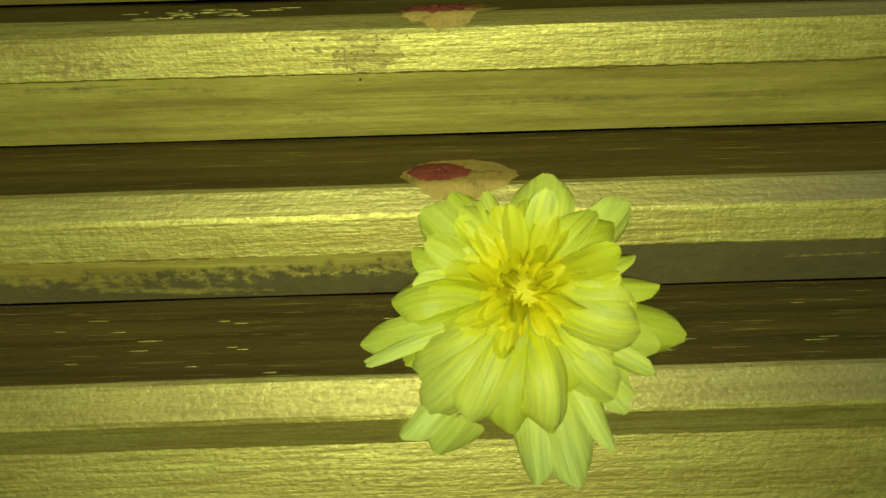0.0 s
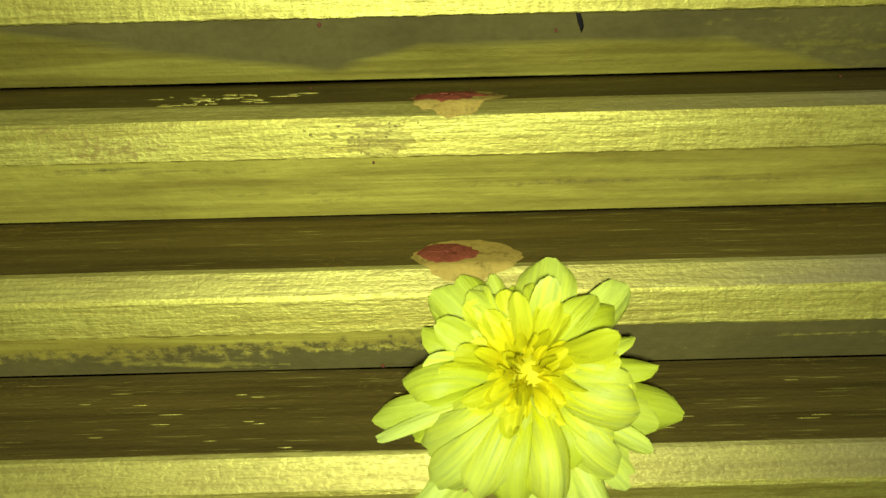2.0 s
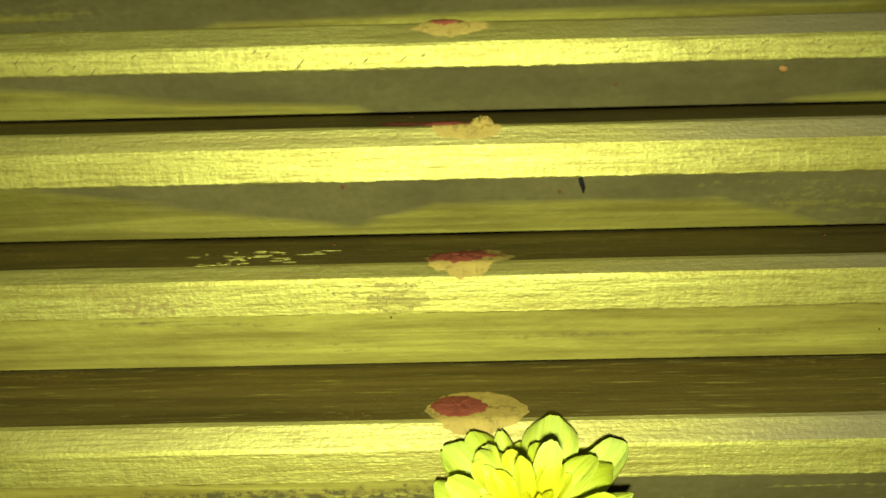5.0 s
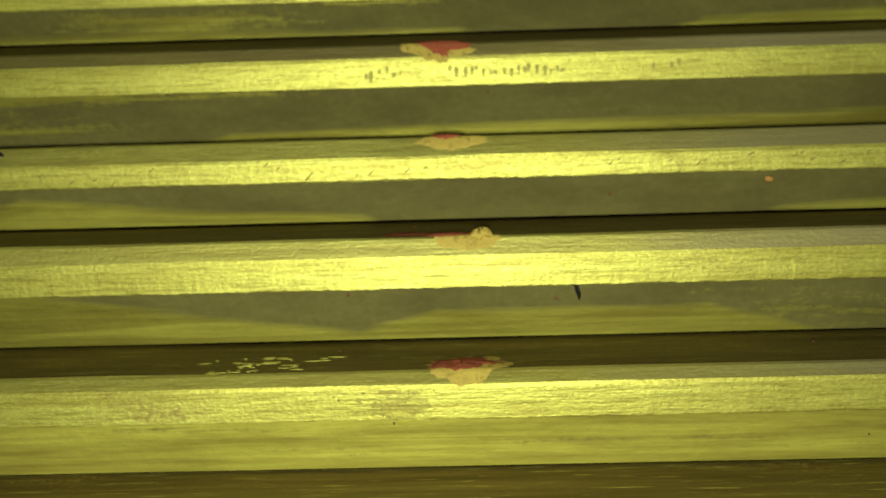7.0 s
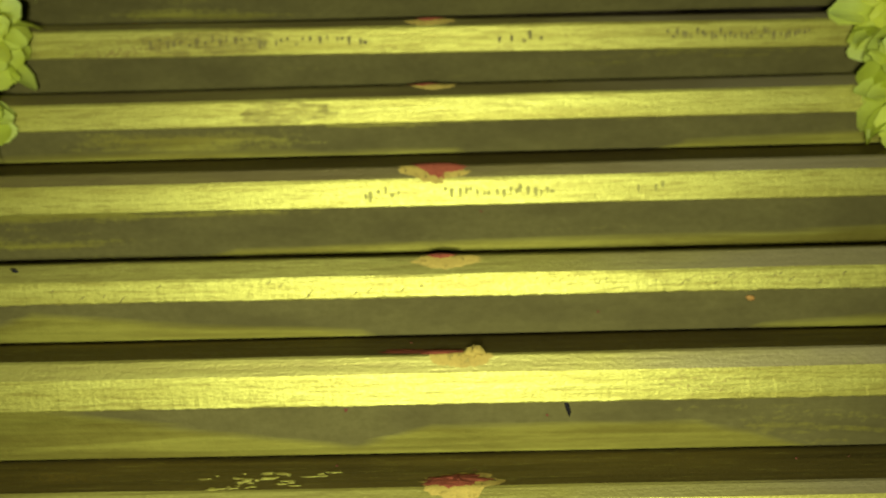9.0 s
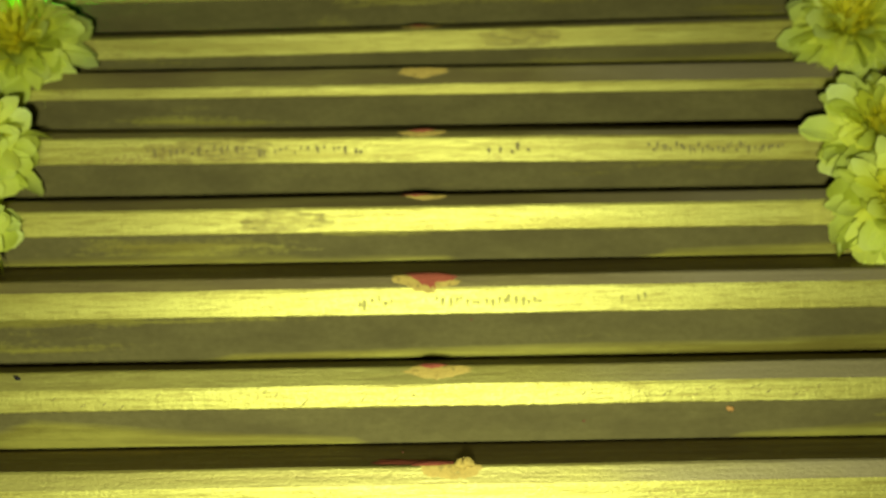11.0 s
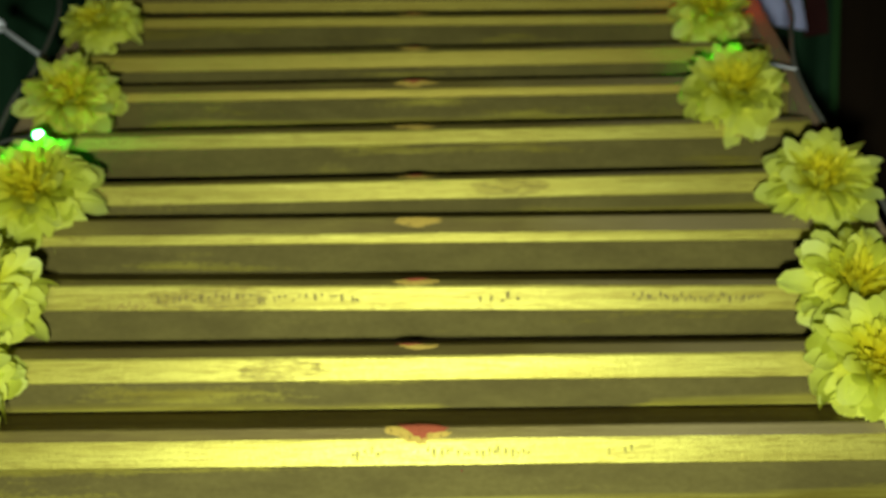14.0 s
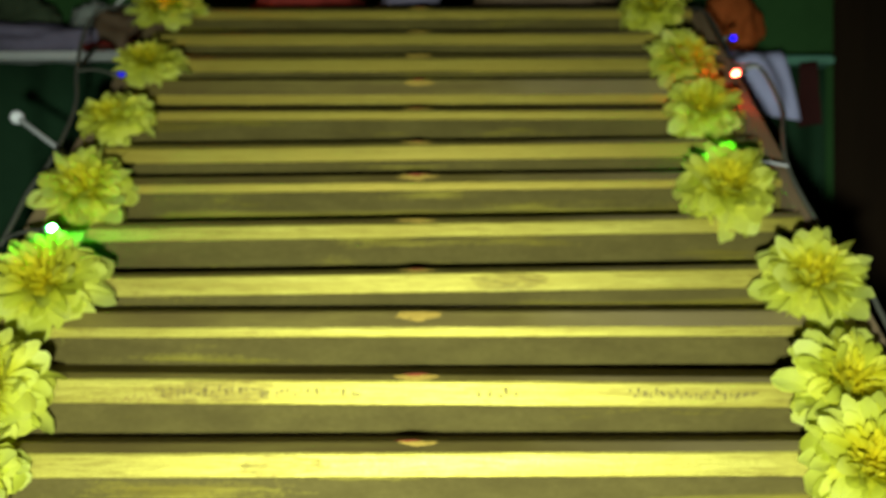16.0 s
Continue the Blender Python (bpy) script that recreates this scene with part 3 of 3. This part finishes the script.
def large_flower(seed, normal):
    """A wilting chrysanthemum: loose long petals outside, broad ones over them and a dense heart of short spoons."""
    rnd = random.Random(seed)
    head = new("chrysanthemum")
    side = Vector((1, 0, 0))
    z = Vector(normal).normalized()
    y = z.cross(side).normalized()
    turn = Matrix((y.cross(z), y, z)).transposed().to_4x4()

    def grow(az, reach, width, r0, h0, rise, curl, cup, material, up=0.0, roll=0.0, twist=0.0):
        steps = [math.cos(math.radians(rise + curl * (k / 30) ** 1.4)) for k in range(31)]
        length = max(0.004, (reach - r0) / max(0.25, sum(steps) / 31))
        me = petal_mesh("petal", length / 1000, width / 1000, curl, cup, rnd.uniform(-0.03, 0.06), twist, material, 9, 15)
        ob = new("petal", me)
        ob.parent = head
        ob.matrix_basis = turn @ pose(-0.0006 * up, up / 1000, h0 / 1000, 0, 0, az) @ pose(0, r0 / 1000, 0, rise, roll, 0)

    for az, reach, width in OUTER:
        grow(az, reach, width * 1.22, 4, 0.5 + rnd.uniform(0, 2), 20, -42 + rnd.uniform(-14, 12), rnd.uniform(-0.9, -0.4), M_OUTER, 0, rnd.uniform(-32, 32), rnd.uniform(-30, 30))
    for az, reach, width in BROAD:
        grow(az, reach * 1.03, width * 1.3, 4, rnd.uniform(3, 10), rnd.uniform(32, 58), -100 + rnd.uniform(-30, 28), rnd.uniform(-1.0, -0.5), M_OUTER, 1, rnd.uniform(-36, 36), rnd.uniform(-30, 30))
    # shorter petals that fill the upper half, then the heart
    for count, reach, width, r0, h0, rise, curl, cup, material, lift in (
            (17, 22.5, 8.4, 5.0, 6.5, 46, -60, 0.15, M_OUTER, 2.0), (19, 19.0, 6.8, 5.0, 8.0, 50, -50, 0.35, M_MID, 2.5), (18, 15.0, 5.4, 4.5, 9.0, 54, -46, 0.5, M_MID, 3.0),
            (18, 12.0, 4.0, 5.0, 9.5, 56, -44, 0.5, M_INNER, 3.0), (15, 9.0, 3.4, 4.0, 10.5, 60, -40, 0.6, M_INNER, 3.0), (11, 6.2, 3.0, 2.6, 11.0, 64, -34, 0.6, M_INNER, 3.0), (7, 4.4, 2.2, 1.4, 11.5, 66, 10, 0.8, M_INNER, 3.0)):
        for k in range(count):
            az = 360 * (k + rnd.uniform(-0.35, 0.35)) / count
            low = max(0.0, -math.cos(math.radians(az)))
            if reach > 16 and low > 0.55:
                continue
            grow(az, reach * rnd.uniform(0.85, 1.15), width * rnd.uniform(0.8, 1.15), r0, h0 + rnd.uniform(-2, 2), rise + rnd.uniform(-14, 14), curl + rnd.uniform(-24, 30),
                 cup * rnd.uniform(0.6, 1.3), material, lift, rnd.uniform(-40, 40), rnd.uniform(-30, 30))
    bm = bmesh.new()
    bmesh.ops.create_cone(bm, cap_ends=True, segments=14, radius1=0.003, radius2=0.0085, depth=0.010, matrix=turn @ pose(0, 0, -0.003))
    part("sepal_cup", bm, M_SEPAL, head, smooth=True)
    bm = bmesh.new()
    bmesh.ops.create_icosphere(bm, subdivisions=2, radius=0.0060, matrix=turn @ pose(0, 0.002, 0.0045))
    part("flower_core", bm, M_CORE, head, smooth=True)
    return head


hero = large_flower(11, (-0.06, -0.74, 0.66))
hero.location = (0.0258, 0.0843, 0.0682)
tagged(hero, "large pale yellow chrysanthemum resting on the first golden step", "flower")
kinds = [flower(21, (0, -0.80, 0.60), 20, 2.2, count=1.1, open_up=4, slim=0.92, reach_out=0.74, skins=M_SOFT), flower(22, (0.05, -0.76, 0.65), 75, 2.4, count=1.05, open_up=6, slim=0.95, reach_out=0.76, skins=M_SOFT),
         flower(23, (-0.06, -0.82, 0.57), 130, 2.4, count=1.1, open_up=2, slim=0.90, reach_out=0.74, skins=M_SOFT)]
# the flowers along both side boards: x, y, z, size, spin, kind
SIDE = [(-0.244, 0.671, 0.565, 1.05, 10, 1), (-0.232, 0.587, 0.494, 0.92, 60, 2), (-0.232, 0.516, 0.436, 0.95, 200, 0), (-0.231, 0.452, 0.375, 0.98, 140, 1),
        (-0.220, 0.371, 0.315, 1.05, 260, 2), (-0.219, 0.306, 0.261, 1.0, 15, 0), (-0.215, 0.266, 0.228, 0.9, 100, 1),
        (0.210, 0.664, 0.558, 1.0, 40, 0), (0.214, 0.582, 0.490, 0.9, 150, 1), (0.214, 0.521, 0.440, 0.88, 290, 2), (0.205, 0.441, 0.373, 1.02, 330, 0),
        (0.232, 0.370, 0.314, 0.95, 80, 1), (0.221, 0.306, 0.262, 0.96, 190, 2), (0.217, 0.268, 0.231, 1.0, 120, 0)]
used = set()
for x, y, z, size, spin, kind in SIDE:
    m = pose(x, y, z - (0.002 if x < 0 else 0.0), 0, 0, (spin % 40) - 20)
    if kind in used:
        head = copy_thing(kinds[kind], m)
    else:
        head = kinds[kind]
        head.matrix_basis = m
        used.add(kind)
    head.scale = (size * 1.27, size * 1.27, size * (0.90 if x < 0 and y > 0.5 else 1.27))
    tagged(head, "pale yellow chrysanthemum at the end of a golden step", "flower", "flowers along the staircase")

# ---- small marks on the steps ----
boards = [o for o in staircase.children if o.name.startswith("step_board")]
plates = [o for o in staircase.children if o.name.startswith("riser_board")]


def chip(name, x, y, z, w, h, d, material, parent, turn=0.0, facing=0.0, seed=0):
    """A small uneven flake, w by h across and d thick."""
    rnd = random.Random(seed)
    bm = bmesh.new()
    bmesh.ops.create_icosphere(bm, subdivisions=2, radius=0.5)
    m = pose(x, y, z, facing, turn, 0)
    for v in bm.verts:
        k = 1 + rnd.uniform(-0.2, 0.2)
        v.co = m @ Vector((v.co.x * w * k, v.co.y * d, v.co.z * h * k))
    return part(name, bm, material, parent, smooth=True)


rnd = random.Random(4)
# faded, unreadable print on two of the fronts
for i, x0, x1, count in ((7, -0.142, -0.030, 30), (7, 0.030, 0.056, 5), (7, 0.112, 0.182, 30), (5, -0.030, -0.014, 6), (5, 0.004, 0.052, 18), (5, 0.085, 0.10, 3)):
    by, bz, cy, cz, dy, dz, _d, _c = STEPS[i]
    for k in range(count):
        x = x0 + (x1 - x0) * (k + 0.5 + rnd.uniform(-0.25, 0.25)) / count
        h = rnd.uniform(0.0016, 0.0048)
        q = rnd.uniform(0.35, 0.6)
        bm = box(x - rnd.uniform(0.0003, 0.0011), x + rnd.uniform(0.0003, 0.0011), cy + (dy - cy) * q - 0.0004, cy + (dy - cy) * q + 0.0004, cz + (dz - cz) * q - h / 2 + x * TILT.get(i, 0.0), cz + (dz - cz) * q + h / 2 + x * TILT.get(i, 0.0), 0.0003)
        part("print_bar", bm, M_INK if i == 7 else M_FAINT, boards[i])
# a black sliver, a dry orange petal and red specks
by, bz, cy, cz, dy, dz, _d, _c = STEPS[3]
chip("black_sliver", 0.0478, dy + 0.0020, dz - 0.003, 0.0016, 0.0075, 0.001, M_BLACK, plates[3], -18, 0, 1)
M_ORANGE = plain("dry_orange_petal", (0.40, 0.20, 0.04), 0.7, 0, 600)
by, bz, cy, cz, dy, dz, _d, _c = STEPS[4]
chip("petal_scrap", 0.1225, dy + 0.0014, dz - 0.0035, 0.0036, 0.0022, 0.0012, M_ORANGE, plates[4], 10, 0, 2)
chip("dark_scrap", -0.164, STEPS[4][0] - 0.002, STEPS[4][1] - 0.002, 0.0046, 0.0016, 0.0012, M_BLACK, boards[4], 35, 0, 3)
for k in range(16):
    i = rnd.choice((1, 2, 2, 2, 3, 3, 4, 5))
    by, bz, cy, cz, dy, dz, _d, _c = STEPS[i]
    w = rnd.uniform(0.0005, 0.0013)
    if rnd.random() < 0.6:
        chip("red_speck", rnd.gauss(0.02, 0.05), dy + 0.0021, dz - rnd.uniform(0.002, 0.014), w, w * 1.3, 0.0005, M_SPECK, plates[i], 0, 0, k)
    else:
        chip("red_speck", rnd.gauss(0.04, 0.07), by + rnd.uniform(0.004, 0.02), bz - 0.0001 - _d * 0.4, w, 0.0004, w, M_SPECK, boards[i], 0, 0, k)

# loose flakes of gold paint, dark pores and slanting scratches
for k in range(46):
    by, bz, cy, cz, dy, dz, drop, _c = STEPS[2]
    q = rnd.uniform(0.001, 0.015)
    chip("paint_flake", rnd.gauss(-0.072 + q * 1.3, 0.011), by + q, bz - drop * q / 0.034 + 0.0001, rnd.uniform(0.001, 0.0065), 0.0003, rnd.uniform(0.0003, 0.0010), M_GOLD, boards[2], 0, 0, 100 + k)
for k in range(46):
    by, bz, cy, cz, dy, dz, drop, _c = STEPS[2]
    q = rnd.uniform(0.05, 0.95)
    chip("dark_pore", rnd.gauss(-0.014, 0.009), cy + (dy - cy) * q, cz + (dz - cz) * q, rnd.uniform(0.0004, 0.0019), rnd.uniform(0.0004, 0.0011), 0.0003, M_FAINT if k % 3 else M_INK, boards[2], 0, 0, 200 + k)
for k in range(26):
    by, bz, cy, cz, dy, dz, drop, _c = STEPS[4]
    q = rnd.uniform(0.15, 0.85)
    chip("scratch", rnd.uniform(0.055, 0.165) if k % 2 else rnd.uniform(-0.15, 0.02), cy + (dy - cy) * q, cz + (dz - cz) * q, rnd.uniform(0.0018, 0.0045), 0.0005, 0.0003, M_INK, boards[4], -rnd.uniform(25, 50), 0, 300 + k)

# thin flecks of gold in the brown of the lowest tread
for k in range(34):
    by, bz, cy, cz, dy, dz, drop, _c = STEPS[0]
    q = rnd.uniform(0.002, 0.026)
    chip("gold_fleck", rnd.uniform(-0.11, 0.12), by + q, bz + 0.0001, rnd.uniform(0.002, 0.007), 0.0003, rnd.uniform(0.0002, 0.0004), M_GOLD, boards[0], 0, 0, 400 + k)

# brown rubbed stains in the paint of a few fronts
M_STAIN = plain("brown_stain", (0.30, 0.21, 0.045), 0.6, 0, 500, 0.4, 0.3)
n, l = M_STAIN.node_tree.nodes, M_STAIN.node_tree.links
l.new(ramp(n, l, noise_of(n, l, mapped(n, l, (120, 420, 420)), 5, 0.7), (0.36, 0.0), (0.70, 0.55)), n["Principled BSDF"].inputs["Alpha"])
for i, x, half in ((6, -0.068, 0.022), (7, -0.110, 0.034), (9, 0.055, 0.022), (2, -0.014, 0.010)):
    by, bz, cy, cz, dy, dz, drop, _c = STEPS[i]
    slope = math.hypot(cy - by, cz - bz)
    length = math.hypot(dy - cy, dz - cz)
    smear("stain", ((by + 0.02, bz), (by, bz + x * TILT.get(i, 0.0)), (cy, cz + x * TILT.get(i, 0.0)), (dy, dz + x * TILT.get(i, 0.0))), x, slope + length * 0.5, half, length * 0.46, 0.0006, M_STAIN, boards[i], i * 1.9 + x, 0.3)

# ---- string lights ----


def cable(points, radius, label):
    v, f = tube(points, radius)
    return tagged(mesh_object("light_cable", v, f, M_CABLE, None, True), label, "cable")


cable([(-0.2610, 0.30, 0.255), (-0.2661, 0.4063, 0.3420), (-0.2692, 0.4464, 0.376), (-0.2680, 0.4785, 0.4014), (-0.2760, 0.5372, 0.4489), (-0.2905, 0.5754, 0.4883),
       (-0.2990, 0.6195, 0.5377), (-0.283, 0.640, 0.558), (-0.262, 0.70, 0.572), (-0.24, 0.78, 0.572)], 0.0017, "dark string-light cable along the tan side board")
cable([(-0.2905, 0.5754, 0.4883), (-0.300, 0.61, 0.50), (-0.315, 0.68, 0.53), (-0.345, 0.80, 0.556)], 0.0018, "thin dark cable looped from the side board to the shelf")
cable([(0.2605, 0.26, 0.221), (0.2646, 0.3494, 0.2945), (0.2647, 0.3697, 0.3116), (0.2570, 0.4197, 0.3530), (0.2563, 0.4648, 0.3927), (0.2643, 0.4948, 0.4217),
       (0.2750, 0.5233, 0.4452), (0.2689, 0.552, 0.4819), (0.2520, 0.562, 0.487), (0.262, 0.62, 0.52), (0.262, 0.70, 0.572), (0.24, 0.78, 0.572)], 0.0017, "dark string-light cable along the tan side board")
M_CLEAR = plain("clear_plastic", (0.55, 0.56, 0.52), 0.25, 0, 300, 0.15, 0.1)


def led(tip, root, color, strength, label, stem=M_CLEAR):
    """A small bulb at tip on a short stem that comes from the cable at root."""
    tip, root = Vector(tip), Vector(root)
    ob = tagged(new("led_bulb"), label, "string light")
    d = (tip - root).normalized()
    m = Matrix.Translation(tip) @ d.to_track_quat("Z", "Y").to_matrix().to_4x4()
    bm = bmesh.new()
    bmesh.ops.create_uvsphere(bm, u_segments=14, v_segments=9, radius=0.0025, matrix=m @ Matrix.Diagonal((1, 1, 1.5, 1)))
    part("lens", bm, glow("led_glow", color, strength), ob, smooth=True)
    bm = bmesh.new()
    bmesh.ops.create_cone(bm, cap_ends=True, segments=12, radius1=0.0022, radius2=0.0027, depth=0.006, matrix=m @ pose(0, 0, -0.0065))
    part("socket", bm, M_CABLE, ob, smooth=True)
    v, f = tube([root, root + (tip - d * 0.009 - root) * 0.5 + Vector((0, 0, 0.002)), tip - d * 0.008], 0.0011)
    mesh_object("stem", v, f, stem, ob, True)
    return ob


led((-0.2210, 0.3756, 0.3492), (-0.2661, 0.4063, 0.3425), (0.05, 1.0, 0.11), 58, "lit green bulb of a light string among the flowers", M_CABLE)
led((0.2030, 0.4530, 0.3960), (0.2563, 0.4648, 0.3940), (0.05, 1.0, 0.11), 58, "lit green bulb of a light string behind a flower")
led((0.2468, 0.5447, 0.4759), (0.2689, 0.5520, 0.4819), (1.0, 0.045, 0.02), 45, "lit red bulb of a light string among the flowers")
led((0.2615, 0.5930, 0.5158), (0.2620, 0.6200, 0.5210), (0.004, 0.004, 1.0), 1.3, "lit blue bulb of a light string")
led((-0.2502, 0.5661, 0.4807), (-0.2880, 0.5720, 0.4850), (0.02, 0.02, 0.9), 0.10, "dim blue bulb of a light string", M_CABLE)
led((-0.2430, 0.6450, 0.5880), (-0.2830, 0.6400, 0.5590), (1.0, 0.30, 0.05), 50, "lit orange bulb of a light string behind a flower")

# a white stick that leans out from the side board
stick = tagged(new("plastic_stick"), "thin white plastic stick with a round white tip", "stick")
v, f = tube([(-0.2655, 0.494, 0.408), (-0.2950, 0.5150, 0.4255), (-0.3180, 0.5320, 0.4395)], 0.0022, 9)
M_WHITE = plain("white_plastic", (0.90, 0.91, 0.88), 0.3, 0, 200, 0.1, 0.1, gloss=0.5)
mesh_object("shaft", v, f, M_CLEAR, stick, True)
bm = bmesh.new()
bmesh.ops.create_uvsphere(bm, u_segments=16, v_segments=10, radius=0.0055, matrix=pose(-0.3197, 0.5331, 0.4404))
part("tip", bm, M_WHITE, stick, smooth=True)

# ---- behind the steps ----
M_SHELF = plain("white_shelf_board", (0.55, 0.57, 0.52), 0.5, 0, 90, 0.15, 0.15)
M_TEAL = plain("green_shelf_board", (0.12, 0.30, 0.20), 0.5, 0, 90, 0.2, 0.15)
M_PAPER = plain("white_cloth", (0.50, 0.52, 0.74), 0.8, 0, 250, 0.12, 0.3)
M_PURPLE = plain("grey_purple_cloth", (0.20, 0.18, 0.24), 0.85, 0, 160, 0.35, 0.5)
M_RED = plain("red_cloth", (0.24, 0.03, 0.02), 0.85, 0, 160, 0.4, 0.5)
M_RUST = plain("orange_rust_cloth", (0.42, 0.10, 0.02), 0.85, 0, 160, 0.4, 0.5)
M_BROWN = plain("dull_brown", (0.16, 0.11, 0.06), 0.7, 0, 120, 0.4, 0.4)

shelf = tagged(part("shelf", box(-0.95, -0.305, 0.80, 0.94, 0.546, 0.555, 0.002), M_SHELF), "white wooden shelf board beside the steps", "shelf")
part("bracket", box(-0.90, -0.88, 0.84, 0.94, 0.42, 0.546, 0.002), M_SHELF, shelf)
shelf = tagged(part("shelf", box(0.300, 0.443, 0.80, 0.868, 0.539, 0.548, 0.002), M_TEAL), "green painted shelf board beside the steps", "shelf")
part("bracket", box(0.31, 0.325, 0.835, 0.868, 0.44, 0.539, 0.002), M_TEAL, shelf)
tagged(part("wall_panel", box(0.300, 0.4728, 0.870, 0.890, 0.0, 1.2, 0.001), M_WALL), "dark green painted board behind the green shelf", "panel", kind="structure")
tagged(part("wall_panel", box(-0.95, -0.305, 0.942, 0.962, 0.0, 1.2, 0.001), M_WALL), "dark green painted board behind the white shelf", "panel", kind="structure")
post = part("wall_post", box(0.473, 0.85, 0.866, 1.10, 0.0, 1.75, 0.003), M_POST)
tagged(post, "dark brown wooden post beside the shelf", "post", kind="structure")



def curtain(x0, x1, y, z0, z1, seed, label, material):
    """A dark sheet in folds: the maroon cloth, and green ones standing in for shade."""
    verts, faces, nu, nv = [], [], 60, 10
    for i in range(nv):
        t = i / (nv - 1)
        for j in range(nu):
            x = x0 + (x1 - x0) * j / (nu - 1)
            verts.append((x, y + (0.006 + 0.008 * t) * math.sin(x * 95 + seed + 0.6 * math.sin(x * 31)) + 0.004 * noise.noise(Vector((x * 20, t * 3, seed))), z1 + (z0 - z1) * t))
    for i in range(nv - 1):
        for j in range(nu - 1):
            a = i * nu + j
            faces.append((a, a + 1, a + nu + 1, a + nu))
    ob = mesh_object("curtain", verts, faces, material, None, True)
    ob.modifiers.new("thickness", "SOLIDIFY").thickness = 0.0015
    return tagged(ob, label, "curtain")


# added dark sheets, put where the space below the shelves is only shade
M_SHELF_SHADE = plain("shelf_shade_green", (0.016, 0.050, 0.020), 0.85, 0, 500, 0.3, 0.4)
curtain(-0.95, -0.285, 0.822, 0.0, 0.546, 1.0, "dark green sheet added below the white shelf in place of shade", M_SHELF_SHADE)
curtain(0.275, 0.443, 0.822, 0.0, 0.540, 4.0, "dark green sheet added below the green shelf in place of shade", M_SHELF_SHADE)
curtain(0.404, 0.420, 0.797, 0.470, 0.540, 2.0, "dark maroon cloth end hanging from the green shelf", plain("maroon_cloth", (0.045, 0.013, 0.010), 0.85, 0, 300))


def heap(name, cx, cy, z0, wx, wy, h, material, seed, label, category):
    """A crumpled soft thing that lies on a surface at z0."""
    bm = bmesh.new()
    bmesh.ops.create_icosphere(bm, subdivisions=4, radius=1.0)
    for v in bm.verts:
        p = v.co.copy()
        k = 1 + 0.28 * noise.noise(p * 1.9 + Vector((seed, 0, 0))) + 0.16 * noise.noise(p * 5.0 + Vector((0, seed, 0))) - 0.10 * abs(noise.noise(p * 9 + Vector((seed, seed, 0))))
        v.co = (cx + p.x * wx * k, cy + p.y * wy * k, max(z0, z0 + h * 0.45 + p.z * h * 0.55 * k))
    return tagged(part(name, bm, material, smooth=True), label, category)


heap("folded_cloth", -0.46, 0.88, 0.555, 0.12, 0.06, 0.045, M_PURPLE, 3, "crumpled grey purple cloth on the white shelf", "cloth")
heap("brown_pouch", -0.36, 0.885, 0.555, 0.045, 0.05, 0.07, M_BROWN, 5, "brown bundle on the white shelf", "bundle")
heap("red_pouch", -0.375, 0.845, 0.555, 0.025, 0.02, 0.02, M_RED, 6, "small dark red pouch on the white shelf", "pouch")
heap("orange_cloth", 0.338, 0.832, 0.548, 0.034, 0.026, 0.085, M_RUST, 8, "crumpled orange cloth bundle on the green shelf", "cloth")
heap("plastic_bag", -0.405, 0.905, 0.555, 0.035, 0.026, 0.085, plain("pale_grey_plastic", (0.34, 0.38, 0.32), 0.35, 0, 160, 0.3, 0.5), 14, "crumpled pale grey plastic bag on the white shelf", "bag")
heap("green_bundle", -0.50, 0.905, 0.555, 0.05, 0.028, 0.10, plain("dull_green_cloth", (0.07, 0.10, 0.05), 0.8, 0, 160, 0.4, 0.5), 15, "dull green bundle on the white shelf", "bundle")
heap("red_cloth", -0.13, 0.78, 0.569, 0.06, 0.03, 0.06, M_RED, 9, "dark red cloth on the top platform", "cloth")
heap("brown_sack", 0.12, 0.79, 0.569, 0.08, 0.03, 0.06, M_BROWN, 10, "dull brown bundle on the top platform", "bundle")
heap("grey_cloth", -0.02, 0.79, 0.569, 0.04, 0.03, 0.05, M_PURPLE, 12, "grey cloth bundle on the top platform", "cloth")

# white cloth that hangs over the green shelf's edge
verts, faces, nu, nv = [], [], 16, 18
for i in range(nv):
    t = i / (nv - 1)
    for j in range(nu):
        u = j / (nu - 1)
        x = 0.322 + u * (0.057 + 0.030 * t) - 0.014 * t
        fold = 0.0015 * math.sin(u * 5 + t * 3) * t + 0.002 * noise.noise(Vector((u * 4, t * 4, 2)))
        if t < 0.3:
            verts.append((x, 0.85 - 0.055 * t / 0.3, 0.550 + 0.001 * math.sin(u * 7)))
        else:
            k = (t - 0.3) / 0.7
            verts.append((x + 0.006 * k, 0.7935 + fold - 0.006 * math.sin(k * 2.5), 0.549 - k * (0.062 + 0.012 * u) ))
for i in range(nv - 1):
    for j in range(nu - 1):
        a = i * nu + j
        faces.append((a, a + 1, a + nu + 1, a + nu))
cloth = mesh_object("white_cloth", verts, faces, M_PAPER, None, True)
thick = cloth.modifiers.new("thickness", "SOLIDIFY")
thick.thickness = 0.0012
tagged(cloth, "white cloth hung over the green shelf's edge", "cloth")
